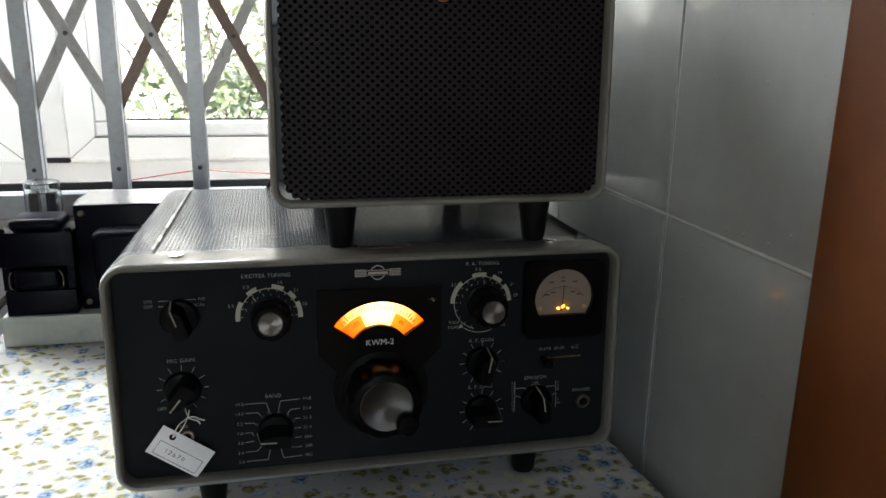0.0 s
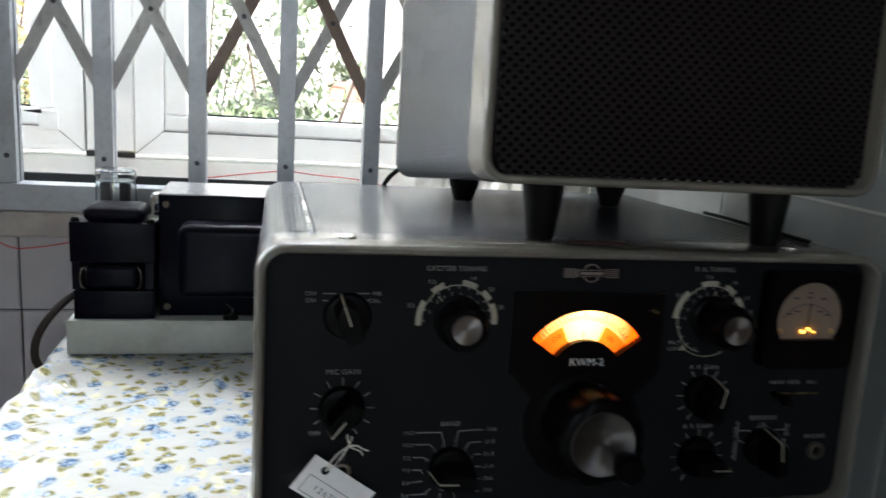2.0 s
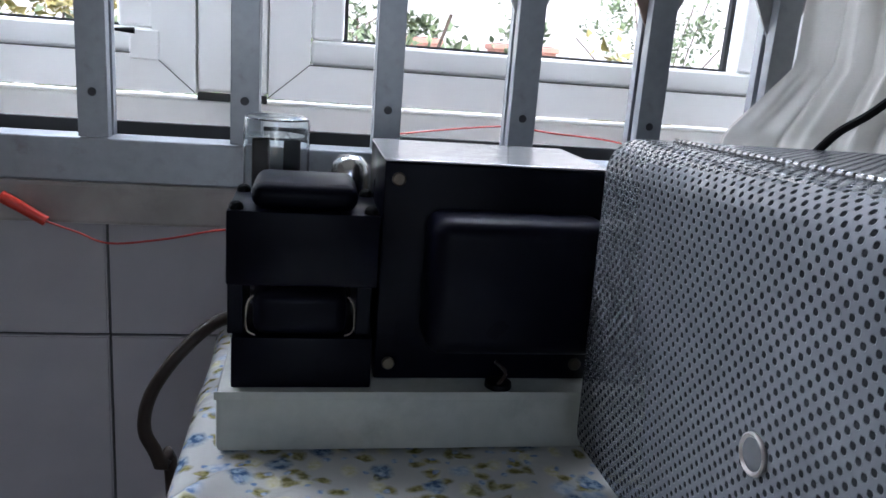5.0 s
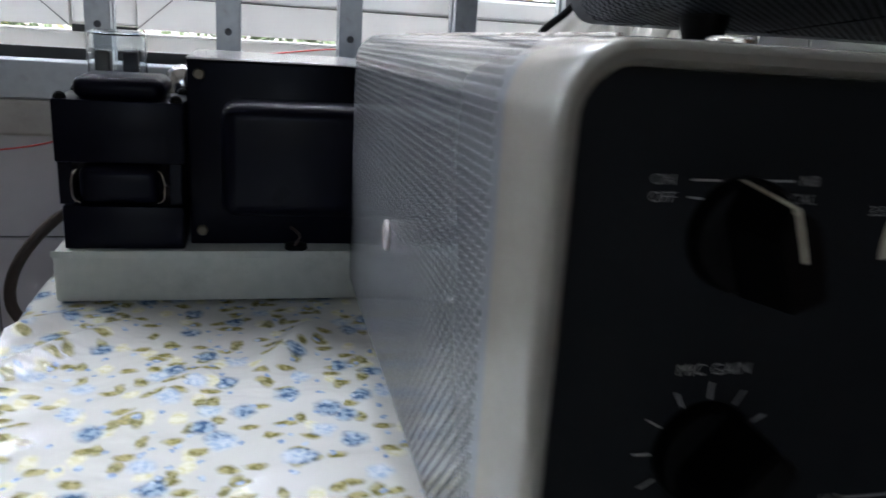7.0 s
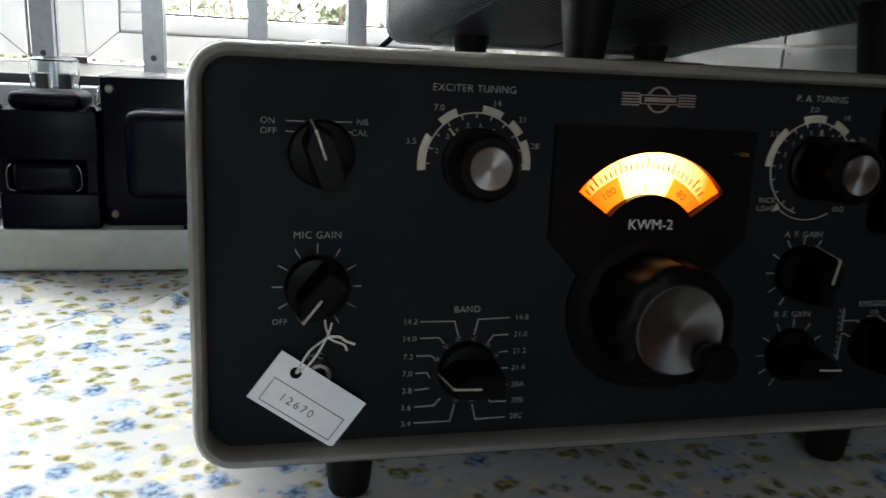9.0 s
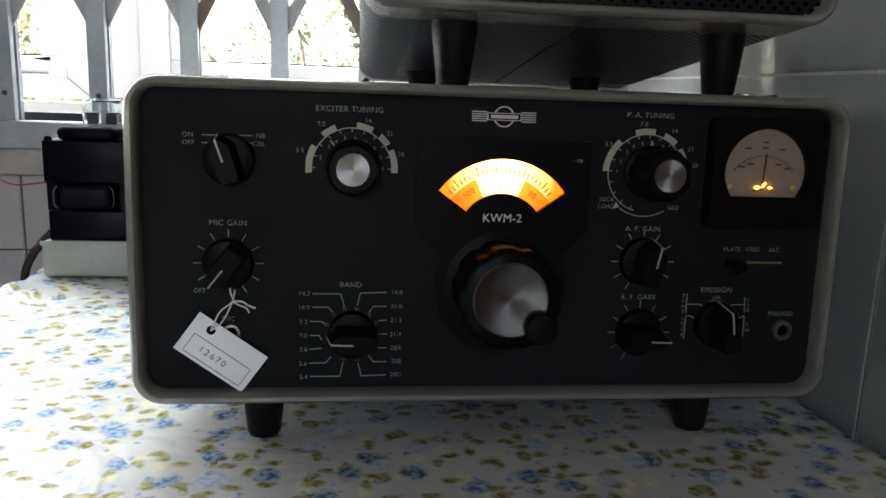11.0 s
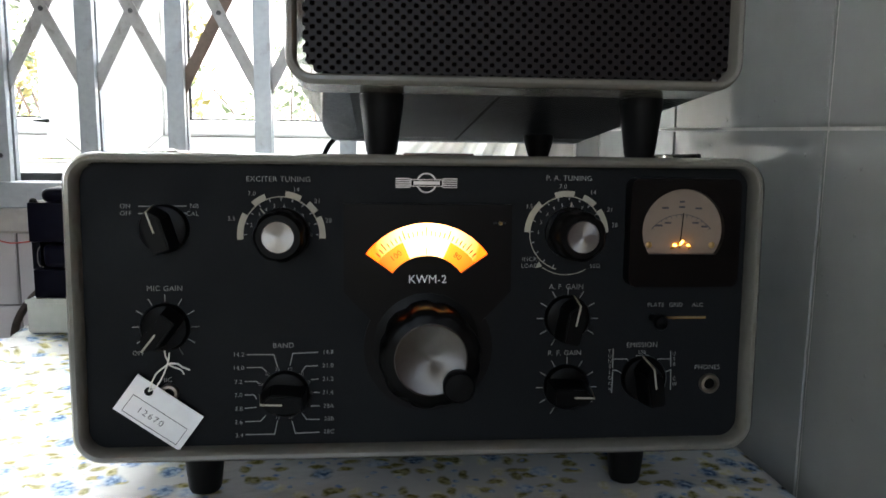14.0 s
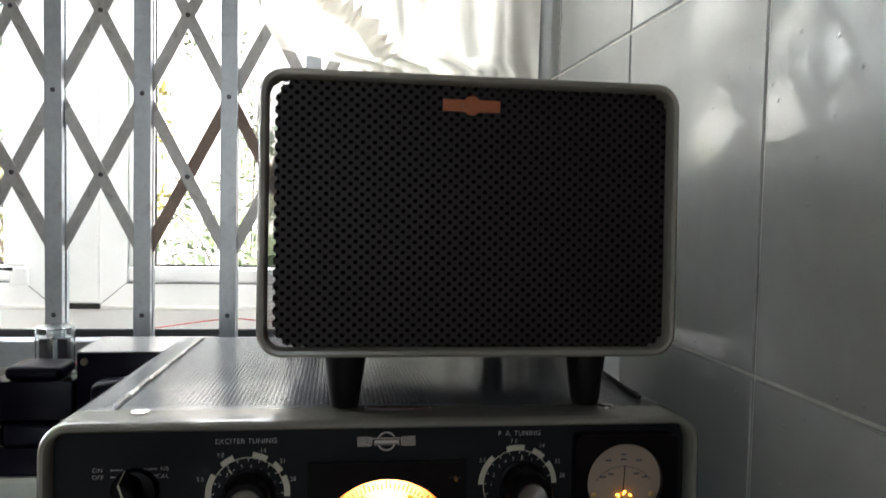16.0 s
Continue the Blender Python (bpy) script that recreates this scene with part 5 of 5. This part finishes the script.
# ---- paper tag on its string ----
tag = thing("paper_tag", pose(-0.0072, -0.0034, 0.0275, LEAN) @ pose(px(-0.1452), -0.0045, pz(0.0508), 2, 0, 0) @ pose(0, 0, 0, 0, 36.0, 0), "white card tag with a handwritten number, tied to a knob", "tag")
w, h = 0.0405, 0.0228
card = part("card", outline([(-w / 2, -h / 2), (w / 2, -h / 2), (w / 2, h / 2), (-w / 2, h / 2)], -0.0002, 0.0002), M_CARD, tag)
bm = bmesh.new()
fx0, fx1, fz0, fz1 = -0.0160, 0.0170, -0.0095, 0.0010
stroke([(fx0, fz0), (fx1, fz0), (fx1, fz1), (fx0, fz1), (fx0, fz0)], 0.00028, -0.0004, -0.0001, bm=bm)
part("printed_frame", bm, M_INK, card)
part("punched_hole", lathe([(0.0023, 0.0), (0.0023, 0.0004), (0.0, 0.0004)], pose(-0.0105, -0.0001, 0.0068) @ FRONT, 20), M_BLACK, card, "dark punched hole")
lettering("12670", -0.0022, -0.0042, 0.0044, M_INK, card, -0.0004, 0, 1.35)
knot, eye_at = (-0.0108, -0.005, 0.0265), (-0.0105, -0.0006, 0.0068)
part("string", tube([(-0.0158, -0.006, 0.0318), (-0.0138, -0.006, 0.0296), knot, (-0.0125, -0.004, 0.0180), eye_at], 0.00042, 6), M_STRING, tag, smooth=True)
part("string", tube([(-0.0132, -0.007, 0.0325), (-0.0118, -0.006, 0.0295), knot, (-0.0092, -0.003, 0.0190), (-0.0088, -0.0015, 0.0120), eye_at], 0.00042, 6), M_STRING, tag, smooth=True)
part("string", tube([knot, (-0.0070, -0.005, 0.0292), (-0.0035, -0.004, 0.0290), (0.0002, -0.0035, 0.0298)], 0.00055, 6), M_STRING, tag, smooth=True)
part("string", tube([knot, (-0.0075, -0.005, 0.0268), (-0.0035, -0.0045, 0.0275), (-0.0010, -0.004, 0.0262)], 0.00045, 6), M_STRING, tag, smooth=True)

# ---- loudspeaker ----
def slanted(bm):
    """Sinks a part of the loudspeaker's case with it."""
    for v in bm.verts:
        v.co.z -= SINK * max(v.co.y, 0.0)
    return bm


SW, SH, SD = 0.2340, 0.1550, 0.283
SINK = 0.070                         # the case sinks to its short rear feet
speaker = thing("loudspeaker", pose(0.0400, -0.0045, 0.2208, LEAN), "grey cased loudspeaker with black perforated grille, standing on the transceiver", "loudspeaker")
SC = (0.0, SH / 2)
part("bezel", sleeve(SW, SH, 0.014, [(0.024, 0.0), (0.0, 0.0), (-0.0040, 0.0), (-0.0070, 0.0007), (-0.0082, 0.0021), (-0.0080, 0.0038), (-0.0068, 0.0048), (0.004, 0.0052)], SC, fall=SINK), M_TRIM, speaker, "warm grey rounded bezel", smooth=True)
part("case", sleeve(SW, SH, 0.014, [(0.016, 0.0003), (SD, 0.0003)], SC, fall=SINK), M_PERF_SPK, speaker, "perforated grey wrap-round case", smooth=True)
part("back", sleeve(SW, SH, 0.014, [(SD - 0.014, -0.0003), (SD, -0.0003), (SD + 0.002, 0.002)], SC, cap_last=True, fall=SINK), M_CASE_DARK, speaker)


def scalloped(w, h, r, notch):
    """Grille outline with the half holes of its cut edge."""
    pts = rounded(w, h, r, 10)
    fine = []
    for a, b in zip(pts, pts[1:] + pts[:1]):
        n = max(1, int(math.dist(a, b) / 0.0006))
        fine += [(a[0] + (b[0] - a[0]) * k / n, a[1] + (b[1] - a[1]) * k / n) for k in range(n)]
    out, run = [], 0.0
    for i, p in enumerate(fine):
        q = fine[(i + 1) % len(fine)]
        prev = fine[i - 1]
        t = Vector((q[0] - prev[0], q[1] - prev[1]))
        t.normalize()
        d = notch * max(0.0, math.cos(2 * math.pi * run / 0.0068)) ** 0.7
        out.append((p[0] - t.y * d, p[1] + t.x * d))
        run += math.dist(p, q)
    return out


edge = scalloped(SW - 0.0118, SH - 0.0088, 0.0138, 0.0015)
uvbm = outline([(x + 0.0022, z + SH / 2) for x, z in edge], 0.0006, 0.0018)
uvl = uvbm.loops.layers.uv.new("UVMap")
for f in uvbm.faces:
    for loop in f.loops:
        loop[uvl].uv = (loop.vert.co.x * 0.74, loop.vert.co.z * 0.84)
part("front_grille", uvbm, M_SPKFRONT, speaker, "black perforated front grille")
part("case_seam", slanted(box(-0.0052, -0.0040, 0.026, SD - 0.016, -0.0004, 0.0008)), M_DARK, speaker, "dark folded seam under the case")
# added sheet that stops light leaking through the case's underside
part("inner_light_stop", slanted(box(-SW / 2 + 0.030, SW / 2 - 0.004, 0.026, SD - 0.012, 0.0030, 0.0045)), M_BLACK, speaker, "black sheet added inside the case to block light")
part("baffle", box(-SW / 2 + 0.017, SW / 2 - 0.012, 0.012, 0.020, 0.006, SH - 0.006), M_BLACK, speaker, "black baffle board")
for x, y, hgt in ((-0.069, 0.033, 0.0344), (0.077, 0.033, 0.0344), (-0.069, 0.225, 0.0344), (0.059, 0.225, 0.0344)):
    hgt -= (SINK + RISE) * y
    part("foot", lathe([(0.0122, 0.001), (0.0120, -0.003), (0.0086, -hgt + 0.002), (0.0078, -hgt)], pose(x, y, -SINK * y)), M_RUBBER, speaker, "black tapered foot", smooth=True)
plate = part("emblem", outline([(-0.0180, 0.1422), (0.0140, 0.1422), (0.0140, 0.1357), (-0.0180, 0.1357)], -0.0014, 0.0006), M_COPPER, speaker, "copper-coloured emblem")
part("roundel", lathe([(0.0052, 0.0), (0.0052, 0.0012), (0.0, 0.0014)], pose(-0.0020, -0.0008, 0.1390) @ FRONT, 32), M_COPPER, plate)

# ---- power supply ----
psu = thing("power_supply", pose(-0.367, 0.353, 0.0), "open-frame power supply with black transformers and valves on a cream chassis", "power supply")
part("chassis", box(0.0, 0.262, 0.0, 0.165, 0.0002, 0.034, 0.003), M_CHASSIS, psu, "cream painted steel chassis", smooth=True)
part("chassis_lip", box(-0.0006, 0.2626, -0.0008, 0.0, 0.0300, 0.0345, 0.0003), M_CHASSIS, psu)

tr = part("transformer", box(0.004, 0.079, 0.006, 0.062, 0.0885, 0.1265, 0.0012), M_PSU, psu, "black open transformer", smooth=True)
part("lower_clamp", box(0.007, 0.078, 0.004, 0.064, 0.0345, 0.0620, 0.0012), M_PSU, tr, smooth=True)
part("core", box(0.0045, 0.0125, 0.010, 0.060, 0.0615, 0.0890, 0.0008), M_PSU, tr)
part("core", box(0.0690, 0.0770, 0.010, 0.060, 0.0615, 0.0890, 0.0008), M_PSU, tr)
part("winding", box(0.0175, 0.0640, 0.000, 0.066, 0.0640, 0.0875, 0.006, seg=3), M_PSU, tr, "dark varnished winding", smooth=True)
# glints beside the winding, shaped as thin metal strips
for x, side in ((0.0150, 1), (0.0672, -1)):
    part("winding_glint", tube([(x + 0.004 * side, -0.001, 0.0655), (x, -0.002, 0.0690), (x, -0.002, 0.0810), (x + 0.003 * side, -0.001, 0.0860)], 0.0005, 6), M_OLD_NICKEL, tr, "thin nickel strip in place of glints on the winding", smooth=True)
part("top_cover", box(0.0150, 0.0680, 0.009, 0.058, 0.1262, 0.1400, 0.0065, seg=4), M_PSU, tr, "rounded black top cover", smooth=True)
for x in (0.0085, 0.0745):
    for y in (0.0105, 0.0570):
        part("bolt", lathe([(0.0038, 0.0), (0.0038, 0.0012), (0.0030, 0.0030), (0.0012, 0.0040), (0.0, 0.0040)], pose(x, y, 0.1266), 12), M_BLACK, tr, smooth=True)

cb = part("choke_box", box(0.0805, 0.2000, 0.016, 0.104, 0.0345, 0.1525, 0.0014), M_PSU, psu, "tall black transformer box", smooth=True)
part("top_plate", box(0.0803, 0.2002, 0.0158, 0.1042, 0.1528, 0.1540, 0.0004), M_PSU_TOP, cb, "scuffed bright foil top")
part("bell_cover", box(0.1020, 0.1960, -0.020, 0.0159, 0.0610, 0.1310, 0.0095, seg=5), M_PSU, cb, "rounded dark blue bell cover", smooth=True)
for x, z in ((0.0880, 0.1440), (0.0880, 0.0440), (0.1930, 0.0440)):
    part("screw", lathe([(0.0036, 0.0), (0.0036, 0.0010), (0.0028, 0.0020), (0.0, 0.0020)], pose(x, 0.0158, z) @ FRONT, 16), M_DULL, cb, "dull brass screw", smooth=True)
bm = tube([(0.1450, 0.004, 0.0345), (0.1500, 0.002, 0.0440), (0.1440, 0.004, 0.0500)], 0.0011, 6)
part("wire_end", bm, M_CABLE, cb, smooth=True)
part("grommet", lathe([(0.0075, 0.0), (0.0072, 0.0030), (0.0040, 0.0042), (0.0, 0.0042)], pose(0.1480, 0.008, 0.0338), 20), M_RUBBER, psu, smooth=True)

# valves
vx, vy = 0.0225, 0.128
valve = part("valve", lathe([(0.0195, 0.0480), (0.0205, 0.0520), (0.0205, 0.1570), (0.0196, 0.1608), (0.0165, 0.1628), (0.0, 0.1634), (0.0, 0.1620), (0.0160, 0.1614), (0.0187, 0.1596), (0.0193, 0.1565), (0.0193, 0.0525), (0.0185, 0.0485)], pose(vx, vy, 0), 40), M_TUBE, psu, "large clear glass valve", smooth=True)
for dx in (-0.0095, 0.0095):
    part("anode", box(vx + dx - 0.0052, vx + dx + 0.0052, vy - 0.007, vy + 0.007, 0.0500, 0.1480, 0.0012), M_PLATE, valve, "dark grey anode plate")
part("mica_spacer", lathe([(0.0175, 0.1490), (0.0175, 0.1498), (0.0, 0.1498)], pose(vx, vy, 0), 32), M_TUBE, valve)
part("valve_base", lathe([(0.0205, 0.0345), (0.0205, 0.0500), (0.0185, 0.0525), (0.0, 0.0525)], pose(vx, vy, 0), 32), M_BLACK, valve, "black bakelite valve base", smooth=True)
sv = part("small_valve", lathe([(0.0110, 0.0600), (0.0118, 0.1180), (0.0125, 0.1270), (0.0112, 0.1355), (0.0070, 0.1405), (0.0, 0.1420)], pose(0.0685, 0.118, 0), 32), M_SILVER, psu, "small silvered glass valve", smooth=True)
part("valve_base", lathe([(0.0135, 0.0345), (0.0135, 0.0590), (0.0115, 0.0610), (0.0, 0.0610)], pose(0.0685, 0.118, 0), 28), M_BLACK, sv, "black bakelite valve base", smooth=True)

# ---- wires and cable ----
wire = thing("red_test_wire", pose(0, 0, 0), "thin red wire joined by blue and red crimp sleeves", "wire")
part("insulation", tube([(-0.6340, 0.545, 0.1400), (-0.611, 0.53, 0.129), (-0.59, 0.53, 0.120), (-0.559, 0.53, 0.1125)], 0.0008, 6), M_REDWIRE, wire, smooth=True)
part("blue_sleeve", cone(look((-0.561, 0.53, 0.1135), (-0.545, 0.53, 0.1045)) @ pose(0, 0, 0, 180), 0.0030, 0.0024, 0.0135, 14), M_BLUE, wire, "blue crimp sleeve", smooth=True)
bm = tube([(-0.5490, 0.53, 0.1065), (-0.5440, 0.53, 0.1010), (-0.5385, 0.53, 0.0995), (-0.5345, 0.53, 0.1010)], 0.0008, 6)
tube([(-0.5490, 0.53, 0.1065), (-0.5420, 0.53, 0.1050), (-0.5365, 0.53, 0.1030)], 0.0008, 6, bm=bm)
tube([(-0.5450, 0.53, 0.1035), (-0.5230, 0.53, 0.0920)], 0.0010, 6, bm=bm)
part("metal_fork", bm, M_CHROME, wire, "bright metal fork terminal", smooth=True)
part("red_sleeve", cone(look((-0.5255, 0.53, 0.0935), (-0.498, 0.53, 0.0770)) @ pose(0, 0, 0, 180), 0.0042, 0.0036, 0.0320, 16), M_RED, wire, "red plastic sleeve", smooth=True)
part("insulation", tube([(-0.498, 0.53, 0.077), (-0.478, 0.53, 0.070), (-0.458, 0.53, 0.063), (-0.423, 0.53, 0.067), (-0.392, 0.52, 0.076), (-0.350, 0.50, 0.090), (-0.338, 0.545, 0.1120), (-0.328, 0.60, 0.1190), (-0.305, 0.60, 0.130), (-0.283, 0.60, 0.1375), (-0.250, 0.60, 0.143), (-0.173, 0.60, 0.153), (-0.127, 0.60, 0.150), (-0.073, 0.60, 0.146), (-0.020, 0.60, 0.1330), (0.060, 0.595, 0.1060)], 0.0008, 6), M_REDWIRE, wire, smooth=True)

tagged(part("power_cable", tube([(-0.340, 0.500, 0.0200), (-0.372, 0.46, 0.0350), (-0.395, 0.445, 0.0210), (-0.414, 0.44, -0.006), (-0.419, 0.44, -0.032), (-0.410, 0.44, -0.056), (-0.404, 0.45, -0.120), (-0.410, 0.47, -0.760 + 0.004)], 0.0042, 10), M_CABLE, smooth=True), "thick dark brown mains cable behind the power supply", "cable")
tagged(part("speaker_cable", tube([(-0.030, 0.283, 0.2480), (-0.048, 0.300, 0.2180), (-0.065, 0.311, 0.1960), (-0.078, 0.322, 0.1800), (-0.086, 0.334, 0.1500), (-0.088, 0.342, 0.0800), (-0.080, 0.346, 0.0080)], 0.0022, 8), M_RUBBER, smooth=True), "thin black cable hanging from the loudspeaker behind the transceiver", "cable")


tagged(part("lead_wire", tube([(0.166, 0.180, 0.1815), (0.164, 0.140, 0.1828), (0.161, 0.100, 0.1841), (0.158, 0.062, 0.1853), (0.156, 0.036, 0.1862)], 0.0014, 8), M_RUBBER, smooth=True), "short black wire lying on the transceiver's lid", "wire")


# ---- curtain ----
def curtain():
    """Thin white curtain, gathered at the side of the window, in soft folds."""
    bm = bmesh.new()
    rows, cols = 150, 90
    grid = []
    for j in range(rows + 1):
        t = j / rows
        z = 1.30 - t * 1.17
        row = []
        for i in range(cols + 1):
            s = i / cols
            left = float(np.interp(z, (0.13, 0.165, 0.190, 0.218, 0.31, 0.44, 0.472, 0.488, 0.52, 0.60, 1.3), (-0.018, -0.012, 0.012, 0.037, 0.037, 0.006, -0.008, -0.105, -0.125, -0.135, -0.15)))
            x = left + (0.210 - left) * s
            y = 0.530 + (0.004 + 0.007 * min(1.0, abs(z - 0.215) * 6)) * math.sin(s * 30 + 0.8 * math.sin(z * 6)) + 0.003 * math.sin(s * 67 + z * 9)
            y -= 0.012 * math.exp(-((z - 0.165) / 0.03) ** 2) * math.sin(math.pi * min(1.0, s * 1.6))
            row.append(bm.verts.new((x, y, z)))
        grid.append(row)
    for j in range(rows):
        for i in range(cols):
            bm.faces.new((grid[j][i], grid[j][i + 1], grid[j + 1][i + 1], grid[j + 1][i]))
    return bm


curtain_cloth = tagged(part("curtain", curtain(), M_CURTAIN, smooth=True), "thin white net curtain gathered beside the window with a frilled edge", "curtain")


def frill(points, width, waves):
    """Gathered strip of net along points, its free edge in tight waves."""
    bm = bmesh.new()
    n, across = 110, 5
    P = [Vector(p) for p in points]
    runs = [0.0]
    for a, b in zip(P, P[1:]):
        runs.append(runs[-1] + (b - a).length)
    rows = []
    for i in range(n + 1):
        d = runs[-1] * i / n
        p = Vector([float(np.interp(d, runs, [q[k] for q in P])) for k in range(3)])
        q = Vector([float(np.interp(min(d + 0.004, runs[-1] + 0.004), runs + [runs[-1] + 0.004], [r[k] for r in P + [P[-1] + (P[-1] - P[-2]).normalized() * 0.004]])) for k in range(3)])
        side = (q - p).normalized().cross(Vector((0, 1, 0)))
        row = []
        for j in range(across + 1):
            s = j / across
            ripple = math.sin(2 * math.pi * waves * i / n + 0.9 * math.sin(i * 0.31)) * s
            row.append(bm.verts.new(p + side * width * (s + 0.18 * ripple) + Vector((0, -0.0075 * ripple, 0))))
        rows.append(row)
    for a, b in zip(rows, rows[1:]):
        for j in range(across):
            bm.faces.new((a[j], a[j + 1], b[j + 1], b[j]))
    return bm


part("frill", frill([(-0.135, 0.510, 0.640), (-0.100, 0.510, 0.575), (-0.060, 0.510, 0.535), (-0.015, 0.510, 0.508), (0.012, 0.510, 0.470)], 0.026, 15), M_CURTAIN, curtain_cloth, "gathered frill of the curtain", smooth=True)


# ---- wall tiles ----
def tile_mesh(w, h, material):
    """Glazed tile with softened edges, its face towards -y."""
    bm = box(-w / 2, w / 2, 0.0, 0.006, -h / 2, h / 2)
    front = [e for e in bm.edges if all(v.co.y < 0.001 for v in e.verts)]
    bmesh.ops.bevel(bm, geom=front, offset=0.0012, segments=2, affect="EDGES")
    me = bpy.data.meshes.new("tile")
    bm.to_mesh(me)
    bm.free()
    me.materials.append(material)
    return me


TW, TH, GAP = 0.226, 0.260, 0.0022
cache = {}


def lay_tile(parent, x, y, z, w, h, turn, material):
    key = (round(w, 4), round(h, 4), material.name)
    if key not in cache:
        cache[key] = tile_mesh(w - GAP, h - GAP, material)
    child("tile", cache[key], parent, pose(x, y, z, 0, 0, turn))


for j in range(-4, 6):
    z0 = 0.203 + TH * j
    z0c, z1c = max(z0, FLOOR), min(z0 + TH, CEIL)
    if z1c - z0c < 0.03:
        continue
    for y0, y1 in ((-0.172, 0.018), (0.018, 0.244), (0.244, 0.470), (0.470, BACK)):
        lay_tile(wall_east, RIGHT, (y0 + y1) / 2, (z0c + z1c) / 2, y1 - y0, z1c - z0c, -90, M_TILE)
for j in range(-3, 1):
    z0 = -0.021 + TH * (j - 0)
    z0c, z1c = max(z0, FLOOR), min(z0 + TH, WIN_B - 0.031)
    if z1c - z0c < 0.02:
        continue
    for i in range(-7, 4):
        x0 = -0.470 + TW * i
        x0c, x1c = max(x0, WEST), min(x0 + TW, RIGHT)
        if x1c - x0c > 0.02:
            lay_tile(wall_north, (x0c + x1c) / 2, BACK, (z0c + z1c) / 2, x1c - x0c, z1c - z0c, 0, M_TILE_WHITE)
